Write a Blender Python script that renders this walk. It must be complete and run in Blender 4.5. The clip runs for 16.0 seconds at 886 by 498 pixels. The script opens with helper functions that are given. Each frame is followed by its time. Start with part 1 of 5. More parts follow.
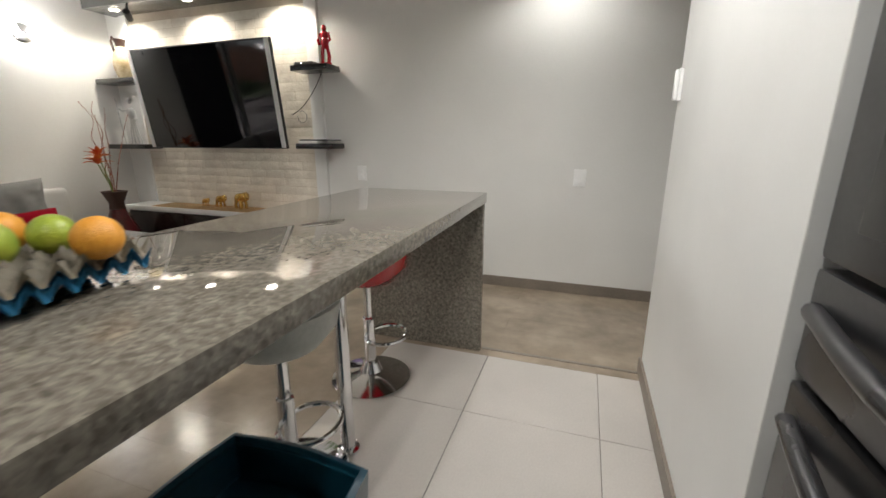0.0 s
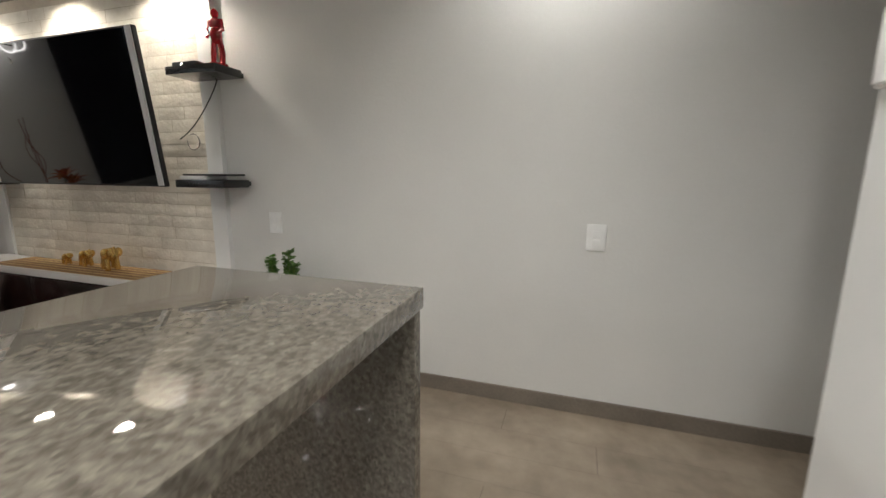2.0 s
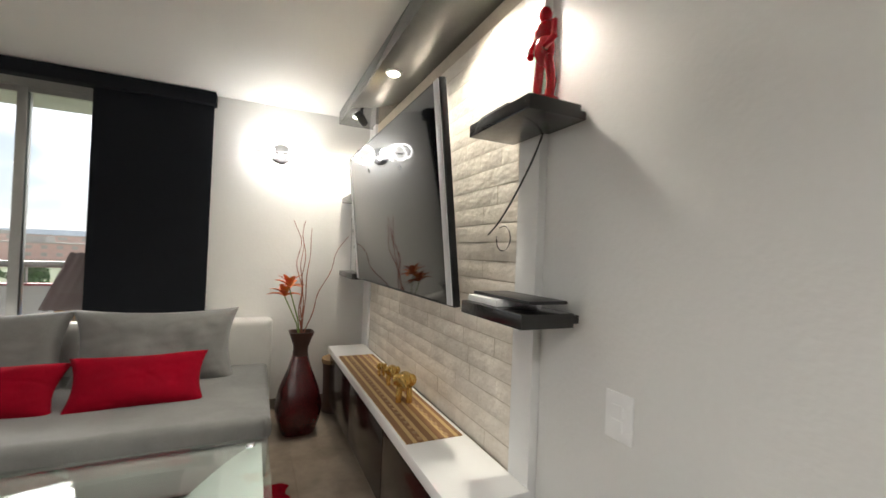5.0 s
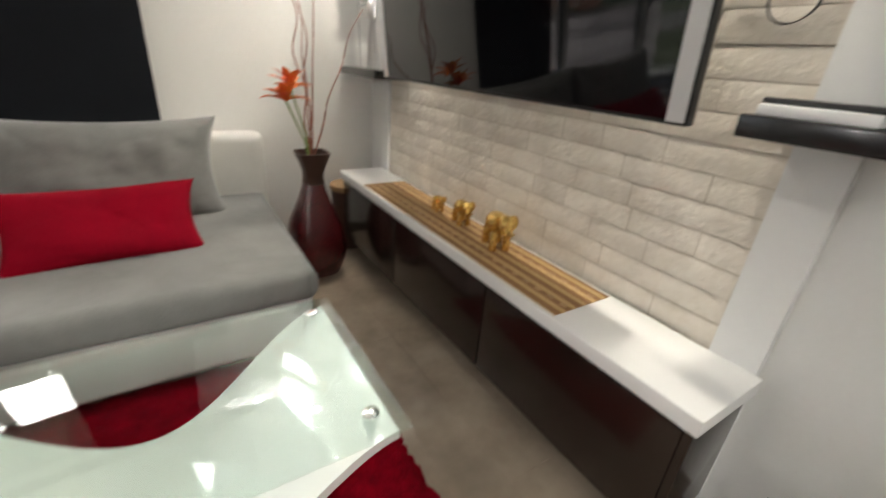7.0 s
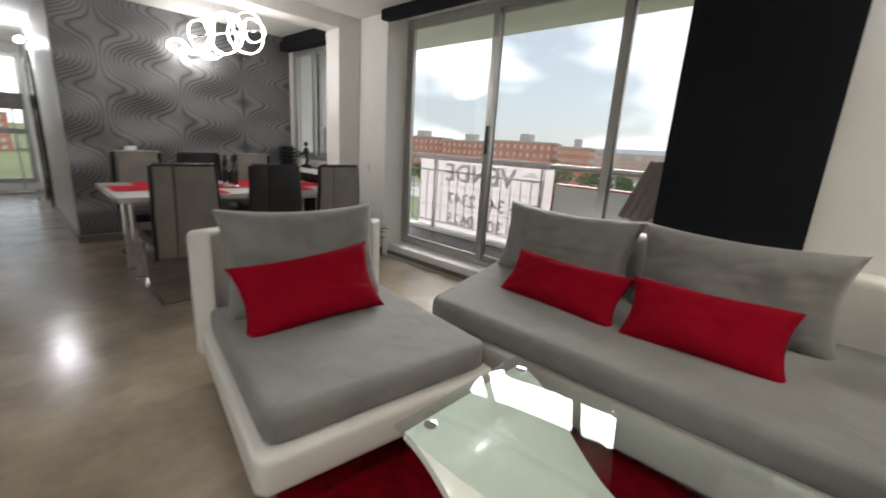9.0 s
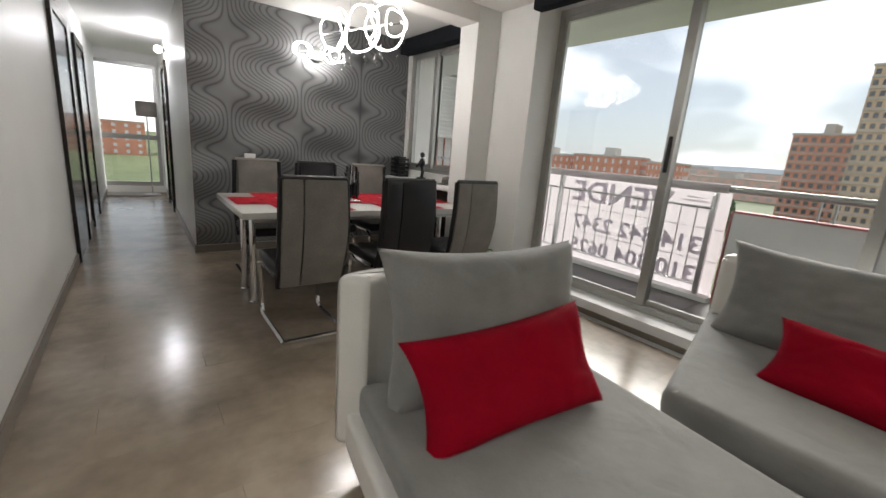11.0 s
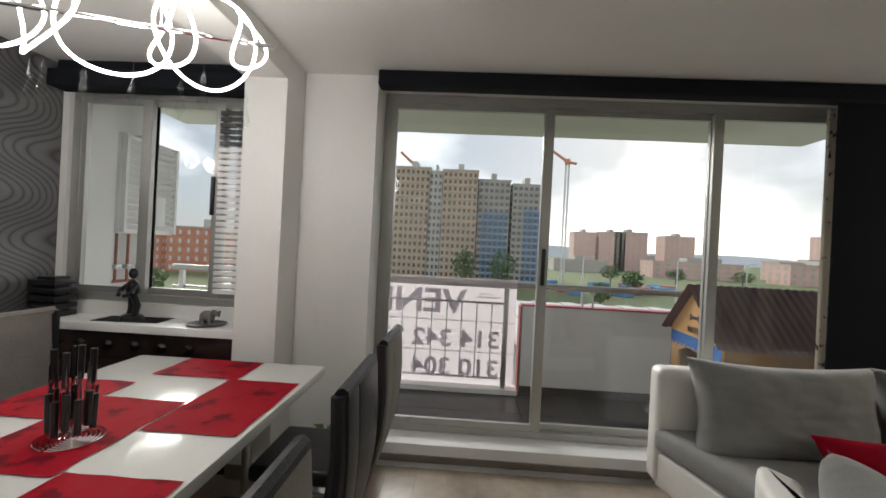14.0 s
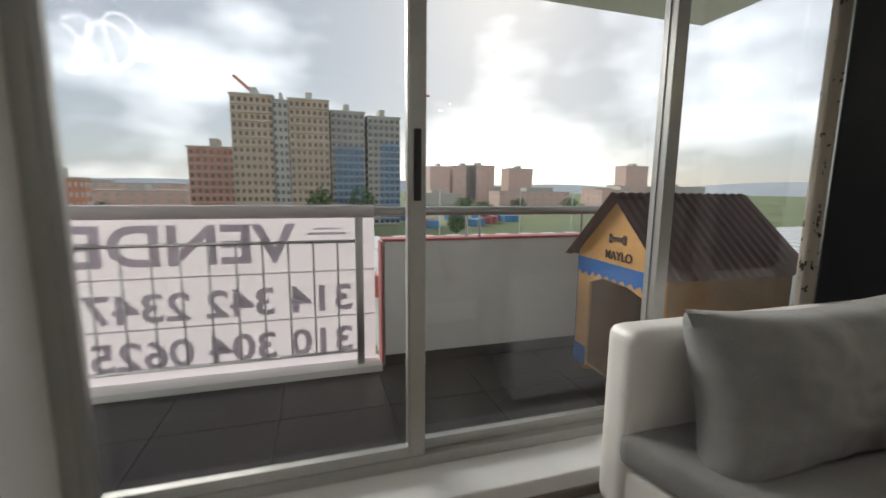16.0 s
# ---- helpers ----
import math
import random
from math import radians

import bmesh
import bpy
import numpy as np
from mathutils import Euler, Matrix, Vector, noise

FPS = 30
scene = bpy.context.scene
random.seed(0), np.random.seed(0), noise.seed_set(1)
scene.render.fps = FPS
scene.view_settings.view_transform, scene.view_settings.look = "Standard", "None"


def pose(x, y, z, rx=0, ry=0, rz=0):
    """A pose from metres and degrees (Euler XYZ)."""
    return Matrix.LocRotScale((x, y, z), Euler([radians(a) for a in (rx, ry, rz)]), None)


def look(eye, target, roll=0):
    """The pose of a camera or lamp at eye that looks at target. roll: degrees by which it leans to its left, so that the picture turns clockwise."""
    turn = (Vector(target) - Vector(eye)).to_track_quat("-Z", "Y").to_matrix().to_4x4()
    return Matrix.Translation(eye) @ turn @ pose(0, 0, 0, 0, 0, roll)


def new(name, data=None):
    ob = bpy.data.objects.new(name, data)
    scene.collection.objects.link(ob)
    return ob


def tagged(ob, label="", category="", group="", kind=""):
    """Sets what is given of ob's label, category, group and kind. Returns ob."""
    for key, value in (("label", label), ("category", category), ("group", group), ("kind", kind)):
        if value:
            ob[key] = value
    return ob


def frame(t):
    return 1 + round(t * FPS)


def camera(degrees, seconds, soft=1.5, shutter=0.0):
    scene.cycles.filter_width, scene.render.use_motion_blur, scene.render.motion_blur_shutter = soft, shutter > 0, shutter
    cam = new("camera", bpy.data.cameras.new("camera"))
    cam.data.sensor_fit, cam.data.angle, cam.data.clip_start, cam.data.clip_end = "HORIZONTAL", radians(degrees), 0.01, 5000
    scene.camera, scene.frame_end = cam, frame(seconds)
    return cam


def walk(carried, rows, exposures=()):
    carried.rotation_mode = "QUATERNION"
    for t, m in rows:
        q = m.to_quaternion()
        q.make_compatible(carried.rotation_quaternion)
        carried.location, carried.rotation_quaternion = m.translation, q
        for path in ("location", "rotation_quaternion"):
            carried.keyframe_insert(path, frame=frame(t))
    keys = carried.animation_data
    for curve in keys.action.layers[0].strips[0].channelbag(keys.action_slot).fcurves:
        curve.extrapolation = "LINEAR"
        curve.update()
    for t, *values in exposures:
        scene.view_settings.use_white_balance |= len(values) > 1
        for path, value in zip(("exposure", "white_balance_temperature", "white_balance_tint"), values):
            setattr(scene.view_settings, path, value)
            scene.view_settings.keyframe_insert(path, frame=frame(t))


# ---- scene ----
cam = camera(94.08, 16.0, shutter=0.3)
# seconds, x, y, z, yaw, pitch, roll
ROWS = [
    (0.0, -0.373, 0.593, 1.221, 18.71, -14.89, -0.01),
    (0.5, -0.399, 0.893, 1.223, 16.89, -13.17, -0.46),
    (1.0, -0.464, 1.184, 1.195, 16.40, -11.83, -0.69),
    (1.5, -0.447, 1.508, 1.228, 16.96, -10.54, -0.50),
    (2.0, -0.504, 1.835, 1.230, 17.97, -10.25, -0.52),
    (2.5, -0.640, 2.239, 1.226, 24.01, -9.00, -0.08),
    (3.0, -0.778, 2.527, 1.261, 35.88, -10.13, 0.00),
    (3.5, -0.906, 2.795, 1.245, 50.95, -9.58, 0.07),
    (4.0, -0.899, 2.915, 1.325, 65.47, -4.60, 0.54),
    (4.2, -0.934, 3.028, 1.339, 69.93, -0.61, -0.57),
    (6.5, -2.439, 2.957, 1.350, 50.52, -6.07, -5.03),
    (7.0, -2.379, 2.727, 1.230, 57.71, -24.16, -4.42),
    (7.5, -2.416, 2.644, 1.230, 75.06, -25.75, -3.63),
    (8.0, -2.507, 2.682, 1.288, 95.18, -16.50, -2.84),
    (8.5, -2.415, 2.709, 1.332, 117.54, -8.50, -2.26),
    (9.0, -2.290, 2.770, 1.258, 133.81, -14.08, -3.45),
    (9.5, -2.275, 2.975, 1.219, 144.02, -20.37, -4.65),
    (10.0, -2.264, 2.797, 1.254, 148.69, -14.80, -3.13),
    (10.2, -2.281, 2.645, 1.279, 148.23, -13.58, -3.52),
    (12.3, -2.498, 0.324, 1.111, 138.76, -14.73, -3.90),
    (12.5, -2.564, 0.116, 1.252, 138.38, -13.77, -4.44),
    (13.0, -2.510, -0.267, 1.404, 126.74, -2.72, -3.67),
    (13.5, -2.519, -0.321, 1.438, 103.12, 2.39, -3.44),
    (14.0, -2.529, -0.283, 1.425, 92.66, -0.05, -2.89),
    (14.5, -2.504, -0.316, 1.353, 96.27, -5.53, -3.14),
    (15.0, -2.677, -0.287, 1.346, 92.41, -8.72, -3.15),
    (15.5, -3.240, -0.172, 1.325, 83.59, -8.93, -2.06),
    (16.0, -3.961, -0.061, 1.242, 73.29, -8.19, -0.59),
]
walk(cam, [(t, pose(x, y, z, 90 + pitch, roll, yaw)) for t, x, y, z, yaw, pitch, roll in ROWS],
     exposures=((0.0, 1.0), (1.5, 0.85), (3.0, 0.95), (4.2, 1.1), (6.5, 1.5), (8.0, 1.35), (8.6, 1.0), (10.2, 1.0), (12.5, 1.0), (13.3, 0.65), (15.0, 0.7), (16.0, 0.5)))
# ---- world, sun, exposure ----
world = bpy.data.worlds.new("overcast_sky")
scene.world = world
world.use_nodes = True
wn, wl = world.node_tree.nodes, world.node_tree.links
bg = wn["Background"]
sky = wn.new("ShaderNodeTexSky")
sky.sky_type, sky.sun_disc, sky.sun_elevation, sky.sun_rotation = "NISHITA", False, radians(28), radians(294)
scale_sky = wn.new("ShaderNodeVectorMath")
scale_sky.operation = "SCALE"
scale_sky.inputs[3].default_value = 0.10
wl.new(sky.outputs[0], scale_sky.inputs[0])
wco = wn.new("ShaderNodeTexCoord")
wmap = wn.new("ShaderNodeMapping")
wmap.inputs["Scale"].default_value = (1.0, 1.0, 2.2)
wl.new(wco.outputs["Generated"], wmap.inputs[0])
cloud = wn.new("ShaderNodeTexNoise")
cloud.inputs["Scale"].default_value, cloud.inputs["Detail"].default_value = 1.7, 4.0
wl.new(wmap.outputs[0], cloud.inputs[0])
cramp = wn.new("ShaderNodeValToRGB")
cramp.color_ramp.elements[0].position, cramp.color_ramp.elements[0].color = 0.49, (0.21, 0.225, 0.245, 1)
cramp.color_ramp.elements[1].position, cramp.color_ramp.elements[1].color = 0.78, (1.2, 1.2, 1.21, 1)
# the cloud deck thins towards the horizon
wsep, wlift, wsum = wn.new("ShaderNodeSeparateXYZ"), wn.new("ShaderNodeMapRange"), wn.new("ShaderNodeMath")
wl.new(wco.outputs["Generated"], wsep.inputs[0])
wlift.inputs[1].default_value, wlift.inputs[2].default_value = 0.02, 0.45
wlift.inputs[3].default_value, wlift.inputs[4].default_value = 0.085, -0.10
wl.new(wsep.outputs[2], wlift.inputs[0])
wl.new(cloud.outputs[0], wsum.inputs[0])
wl.new(wlift.outputs[0], wsum.inputs[1])
wl.new(wsum.outputs[0], cramp.inputs[0])
wmix = wn.new("ShaderNodeMixRGB")
wmix.inputs[0].default_value = 0.88
wl.new(scale_sky.outputs[0], wmix.inputs[1])
wl.new(cramp.outputs[0], wmix.inputs[2])
wl.new(wmix.outputs[0], bg.inputs[0])
bg.inputs[1].default_value = 1.6

sun = new("sun", bpy.data.lights.new("sun", "SUN"))
sun.data.energy, sun.data.angle, sun.data.color = 2.6, radians(35), (1.0, 0.96, 0.9)
sun.matrix_world = look((-22, -10, 13), (0, 0, 0))


def lamp(name, kind, loc, energy, radius=0.05, color=(1, 0.95, 0.88), target=None, spot=120):
    data = bpy.data.lights.new(name, kind)
    data.energy, data.color, data.shadow_soft_size = energy, color, radius
    if kind == "SPOT":
        data.spot_size, data.spot_blend = radians(spot), 0.6
    ob = new(name, data)
    ob.matrix_world = look(loc, target) if target else Matrix.Translation(loc)
    return ob


# lamps stand in the fixtures built below
lamp("sconce_light", "POINT", (-5.02, 3.2, 2.13), 2.8, 0.04, (1, 0.98, 0.95))
lamp("dining_sconce_light", "POINT", (-4.0, -2.86, 2.14), 4.5, 0.04, (1, 0.98, 0.95))
lamp("chandelier_light", "POINT", (-3.8, -1.4, 2.05), 12, 0.05, (1, 0.97, 0.93))
for lx in (-4.75, -3.83, -2.93):
    lamp("soffit_light", "SPOT", (lx, 3.74, 2.405), 30, 0.05, (1, 0.93, 0.80), (lx, 3.82, 0), 150)
for lx, ly in ((-0.95, 1.9), (-0.35, 1.9), (-0.6, 0.4), (-0.6, 3.55)):
    lamp("kitchen_light", "SPOT", (lx, ly, 2.495), 12 if ly > 3 else 29, 0.05, (1, 0.98, 0.94), (lx, ly, 0), 150)
lamp("hall_light", "POINT", (-2.6, -5.6, 2.3), 14, 0.06, (0.95, 0.95, 1))


# ---- materials ----
def material(name, color, rough=0.6, metal=0.0, vary=0.12, scale=6.0, bump=0.0, fine=90.0, coat=0.0, second=None,
             emit=None, sheen=0.0, random_tint=0.0, placed=False, patch=0.5, spread=0.25):
    m = bpy.data.materials.new(name)
    m.use_nodes = True
    n, l = m.node_tree.nodes, m.node_tree.links
    p = n["Principled BSDF"]
    p.inputs["Metallic"].default_value = metal
    p.inputs["Coat Weight"].default_value = coat
    p.inputs["Coat Roughness"].default_value = 0.08
    p.inputs["Sheen Weight"].default_value = sheen
    if emit:
        p.inputs["Emission Color"].default_value = (*emit[0], 1)
        p.inputs["Emission Strength"].default_value = emit[1]
    co = n.new("ShaderNodeNewGeometry" if placed else "ShaderNodeTexCoord")
    where = co.outputs["Position" if placed else "Object"]
    t1 = n.new("ShaderNodeTexNoise")
    t1.inputs["Scale"].default_value, t1.inputs["Detail"].default_value = scale, 5
    l.new(where, t1.inputs[0])
    t2 = n.new("ShaderNodeTexNoise")
    t2.inputs["Scale"].default_value, t2.inputs["Detail"].default_value = fine, 3
    l.new(where, t2.inputs[0])
    ramp = n.new("ShaderNodeValToRGB")
    a = tuple(max(0, c * (1 - vary)) for c in color)
    b = second or tuple(min(1, c * (1 + vary)) for c in color)
    e = ramp.color_ramp.elements
    e[0].position, e[0].color = max(0, patch - spread), (*a, 1)
    e[1].position, e[1].color = min(1, patch + spread), (*b, 1)
    l.new(t1.outputs[0], ramp.inputs[0])
    out = ramp.outputs[0]
    grain = n.new("ShaderNodeMixRGB")
    grain.blend_type = "OVERLAY"
    grain.inputs[0].default_value = min(1.0, vary * 1.4)
    l.new(out, grain.inputs[1])
    l.new(t2.outputs[0], grain.inputs[2])
    out = grain.outputs[0]
    if random_tint:
        info = n.new("ShaderNodeObjectInfo")
        hsv = n.new("ShaderNodeHueSaturation")
        mr = n.new("ShaderNodeMapRange")
        mr.inputs[3].default_value, mr.inputs[4].default_value = 1 - random_tint, 1 + random_tint
        l.new(info.outputs["Random"], mr.inputs[0])
        l.new(mr.outputs[0], hsv.inputs["Value"])
        l.new(out, hsv.inputs["Color"])
        out = hsv.outputs[0]
    l.new(out, p.inputs["Base Color"])
    rr = n.new("ShaderNodeMapRange")
    rr.inputs[3].default_value, rr.inputs[4].default_value = max(0.02, rough * 0.8), min(1, rough * 1.2)
    l.new(t1.outputs[0], rr.inputs[0])
    l.new(rr.outputs[0], p.inputs["Roughness"])
    if bump:
        bn = n.new("ShaderNodeBump")
        bn.inputs["Strength"].default_value, bn.inputs["Distance"].default_value = bump, 0.01
        l.new(t2.outputs[0], bn.inputs["Height"])
        l.new(bn.outputs[0], p.inputs["Normal"])
    return m


def glass_material(name, tint, gloss_rough=0.0, f0=0.04, haze=0.0):
    """Thin clear glass; the gloss grows towards grazing angles on both faces alike."""
    m = bpy.data.materials.new(name)
    m.use_nodes = True
    n, l = m.node_tree.nodes, m.node_tree.links
    n.remove(n["Principled BSDF"])
    tr, gl, lw, mx = n.new("ShaderNodeBsdfTransparent"), n.new("ShaderNodeBsdfGlossy"), n.new("ShaderNodeLayerWeight"), n.new("ShaderNodeMixShader")
    pw, ma = n.new("ShaderNodeMath"), n.new("ShaderNodeMath")
    tr.inputs[0].default_value = (*tint, 1)
    gl.inputs["Roughness"].default_value = gloss_rough
    lw.inputs[0].default_value = 0.5
    pw.operation, ma.operation = "POWER", "MULTIPLY_ADD"
    pw.inputs[1].default_value = 4.0
    ma.inputs[1].default_value, ma.inputs[2].default_value = 0.8, f0
    l.new(lw.outputs["Facing"], pw.inputs[0])
    l.new(pw.outputs[0], ma.inputs[0])
    l.new(ma.outputs[0], mx.inputs[0])
    l.new(tr.outputs[0], mx.inputs[1])
    l.new(gl.outputs[0], mx.inputs[2])
    last = mx
    if haze:
        df, mx2 = n.new("ShaderNodeBsdfDiffuse"), n.new("ShaderNodeMixShader")
        df.inputs[0].default_value = (0.8, 0.8, 0.8, 1)
        mx2.inputs[0].default_value = haze
        l.new(mx.outputs[0], mx2.inputs[1])
        l.new(df.outputs[0], mx2.inputs[2])
        last = mx2
    l.new(last.outputs[0], n["Material Output"].inputs[0])
    return m


def granite_material():
    m = material("granite", (0.135, 0.12, 0.098), 0.03, vary=0.14, scale=55, fine=150, second=(0.20, 0.18, 0.15), spread=0.16)
    n, l = m.node_tree.nodes, m.node_tree.links
    p = n["Principled BSDF"]
    src = p.inputs["Base Color"].links[0].from_socket
    v = n.new("ShaderNodeTexVoronoi")
    v.inputs["Scale"].default_value = 105
    co = n.new("ShaderNodeTexCoord")
    l.new(co.outputs["Object"], v.inputs[0])
    mx = n.new("ShaderNodeMixRGB")
    mx.blend_type = "OVERLAY"
    mx.inputs[0].default_value = 0.34
    l.new(src, mx.inputs[1])
    bw = n.new("ShaderNodeRGBToBW")
    l.new(v.outputs["Color"], bw.inputs[0])
    l.new(bw.outputs[0], mx.inputs[2])
    l.new(mx.outputs[0], p.inputs["Base Color"])
    return m


def wave_paper_material():
    """Charcoal wallpaper with ogee bundles of raised lines."""
    m = bpy.data.materials.new("wave_wallpaper")
    m.use_nodes = True
    n, l = m.node_tree.nodes, m.node_tree.links
    p = n["Principled BSDF"]
    co, sp = n.new("ShaderNodeTexCoord"), n.new("ShaderNodeSeparateXYZ")
    l.new(co.outputs["Object"], sp.inputs[0])

    def op(kind, a, b=None):
        q = n.new("ShaderNodeMath")
        q.operation = kind
        for i, v in enumerate((a, b)):
            if v is None:
                continue
            if isinstance(v, (int, float)):
                q.inputs[i].default_value = v
            else:
                l.new(v, q.inputs[i])
        return q.outputs[0]
    x, z = sp.outputs[0], sp.outputs[2]
    px, pz, stripes = 1.43, 0.56, 0.07
    sx = op("SINE", op("MULTIPLY", op("ADD", x, 3.12), 2 * math.pi / px))
    sz = op("SINE", op("MULTIPLY", op("SUBTRACT", z, 1.215), 2 * math.pi / pz))
    off = op("MULTIPLY", op("MULTIPLY", sx, sz), 0.215)
    u = op("ADD", x, off)
    saw = op("FRACT", op("MULTIPLY", u, 1 / stripes))
    line = op("POWER", op("ABSOLUTE", op("SUBTRACT", op("MULTIPLY", saw, 2.0), 1.0)), 3.0)
    ramp = n.new("ShaderNodeValToRGB")
    ramp.color_ramp.elements[0].color = (0.17, 0.17, 0.172, 1)
    ramp.color_ramp.elements[1].color = (0.05, 0.05, 0.051, 1)
    l.new(line, ramp.inputs[0])
    l.new(ramp.outputs[0], p.inputs["Base Color"])
    p.inputs["Roughness"].default_value = 0.46
    bn = n.new("ShaderNodeBump")
    bn.inputs["Strength"].default_value, bn.inputs["Distance"].default_value = 0.9, 0.012
    l.new(saw, bn.inputs["Height"])
    l.new(bn.outputs[0], p.inputs["Normal"])
    return m


def stripe_material(name, dark, light, axis, period, rough=0.7):
    m = bpy.data.materials.new(name)
    m.use_nodes = True
    n, l = m.node_tree.nodes, m.node_tree.links
    p = n["Principled BSDF"]
    co, sp, mu, fr, gt, mx = (n.new("ShaderNodeTexCoord"), n.new("ShaderNodeSeparateXYZ"), n.new("ShaderNodeMath"),
                              n.new("ShaderNodeMath"), n.new("ShaderNodeMath"), n.new("ShaderNodeMixRGB"))
    l.new(co.outputs["Object"], sp.inputs[0])
    mu.operation, fr.operation, gt.operation = "MULTIPLY", "FRACT", "GREATER_THAN"
    mu.inputs[1].default_value, gt.inputs[1].default_value = 1 / period, 0.62
    l.new(sp.outputs[axis], mu.inputs[0])
    l.new(mu.outputs[0], fr.inputs[0])
    l.new(fr.outputs[0], gt.inputs[0])
    l.new(gt.outputs[0], mx.inputs[0])
    mx.inputs[1].default_value, mx.inputs[2].default_value = (*dark, 1), (*light, 1)
    l.new(mx.outputs[0], p.inputs["Base Color"])
    p.inputs["Roughness"].default_value = rough
    return m


PLASTER = material("wall_plaster", (0.765, 0.76, 0.74), 0.42, vary=0.05, scale=1.3, bump=0.10, fine=60)
CEILING = material("ceiling_paint", (0.78, 0.77, 0.74), 0.7, vary=0.03, scale=1.2, bump=0.05, fine=80)
WHITE = material("white_paint", (0.78, 0.78, 0.77), 0.4, vary=0.04, scale=3)
LAMINATE = material("floor_laminate", (0.26, 0.208, 0.155), 0.2, vary=0.14, scale=3.2, fine=14, bump=0.02, second=(0.39, 0.322, 0.25), random_tint=0.025, placed=True)
TILE = material("porcelain_tile", (0.50, 0.47, 0.44), 0.16, vary=0.06, scale=2.5, fine=120, random_tint=0.03, placed=True)
GROUT = material("grout", (0.30, 0.27, 0.24), 0.8)
BASEBOARD = material("baseboard_wood", (0.20, 0.17, 0.14), 0.4, vary=0.15, scale=5)
GRANITE = granite_material()
STONE = material("cream_stone_brick", (0.70, 0.635, 0.545), 0.75, vary=0.10, scale=9, bump=0.32, fine=45, second=(0.82, 0.765, 0.68), random_tint=0.05, placed=True)
MORTAR = material("stone_joint", (0.52, 0.45, 0.36), 0.9)
DARKWOOD = material("wenge_veneer", (0.018, 0.010, 0.008), 0.22, vary=0.3, scale=4, fine=120, coat=0.3)
BLACKLAC = material("black_lacquer", (0.012, 0.011, 0.011), 0.25, vary=0.2, scale=8, coat=0.2)
SOFFIT = material("grey_lacquer_panel", (0.11, 0.11, 0.105), 0.12, vary=0.08, scale=2)
SCREEN = material("tv_screen", (0.004, 0.004, 0.005), 0.05, vary=0.1, scale=2)
SILVER = material("silver_plastic", (0.72, 0.72, 0.73), 0.3, vary=0.03)
CHROME = material("chrome", (0.78, 0.78, 0.79), 0.1, metal=1.0, vary=0.04, scale=9)
STEEL = material("brushed_steel", (0.5, 0.5, 0.5), 0.3, metal=1.0, vary=0.06, scale=9)
ALU = material("anodised_aluminium", (0.42, 0.42, 0.40), 0.35, metal=0.6, vary=0.06, scale=5)
DARKSTEEL = material("dark_stainless", (0.10, 0.10, 0.105), 0.28, metal=0.85, vary=0.1, scale=3)
BLACKGLASS = material("black_glass", (0.006, 0.006, 0.008), 0.05)
LEATHER_W = material("white_leather", (0.68, 0.67, 0.64), 0.42, vary=0.05, scale=5, bump=0.15, fine=160)
FABRIC = material("grey_microfibre", (0.21, 0.21, 0.205), 0.85, vary=0.16, scale=5, bump=0.25, fine=260, sheen=0.25)
REDFAB = material("red_fabric", (0.25, 0.001, 0.012), 0.9, vary=0.12, scale=7, bump=0.25, fine=300)
RUG = material("red_shag", (0.19, 0.001, 0.008), 1.0, vary=0.35, scale=20, bump=0.8, fine=140)
GLOSSWHITE = material("white_gloss", (0.76, 0.79, 0.76), 0.06, vary=0.03, coat=0.4)
GLASS = glass_material("clear_glass", (0.95, 0.97, 0.96))
TABLEGLASS = glass_material("green_edge_glass", (0.91, 0.965, 0.945), f0=0.07)
WINGLASS = glass_material("window_glass", (0.97, 0.98, 0.98), haze=0.012)
BLIND = material("charcoal_blind", (0.012, 0.0135, 0.017), 0.8, vary=0.12, scale=8, bump=0.15, fine=300)
LEATHER_G = material("grey_suede", (0.19, 0.178, 0.16), 0.62, vary=0.18, scale=6, bump=0.15, fine=120)
LEATHER_K = material("black_leather", (0.015, 0.015, 0.017), 0.34, vary=0.15, scale=9, bump=0.2, fine=180)
PLACEMAT = material("red_runner", (0.36, 0.002, 0.014), 0.75, vary=0.05, scale=8, bump=0.2, fine=300, second=(0.15, 0.002, 0.010), patch=0.58, spread=0.03)
TABLEW = material("white_tabletop", (0.74, 0.74, 0.71), 0.14, vary=0.03, scale=3)
PAPER = wave_paper_material()
GOLD = material("gilded_resin", (0.75, 0.50, 0.16), 0.25, metal=0.9, vary=0.2, scale=30, bump=0.2, fine=150)
BAMBOO = stripe_material("bamboo_mat", (0.24, 0.12, 0.045), (0.52, 0.36, 0.16), 1, 0.048)
VASE = material("oxblood_lacquer", (0.055, 0.008, 0.008), 0.22, vary=0.5, scale=5, fine=90, coat=0.3, second=(0.13, 0.008, 0.012))
STICK = material("curly_willow", (0.30, 0.10, 0.06), 0.7, vary=0.4, scale=12)
STEM = material("green_stem", (0.18, 0.26, 0.06), 0.6)
PETAL = material("orange_petal", (0.88, 0.34, 0.05), 0.6, vary=0.2, scale=22, second=(0.70, 0.07, 0.03))
LEAF = material("leaf_green", (0.045, 0.14, 0.018), 0.4, vary=0.3, scale=25, second=(0.13, 0.27, 0.04))
POTGREEN = material("green_pot", (0.008, 0.16, 0.07), 0.45)
POTLILAC = material("lilac_pot", (0.38, 0.28, 0.62), 0.5)
SOIL = material("soil", (0.05, 0.03, 0.02), 0.95, vary=0.4, scale=40, bump=0.8)
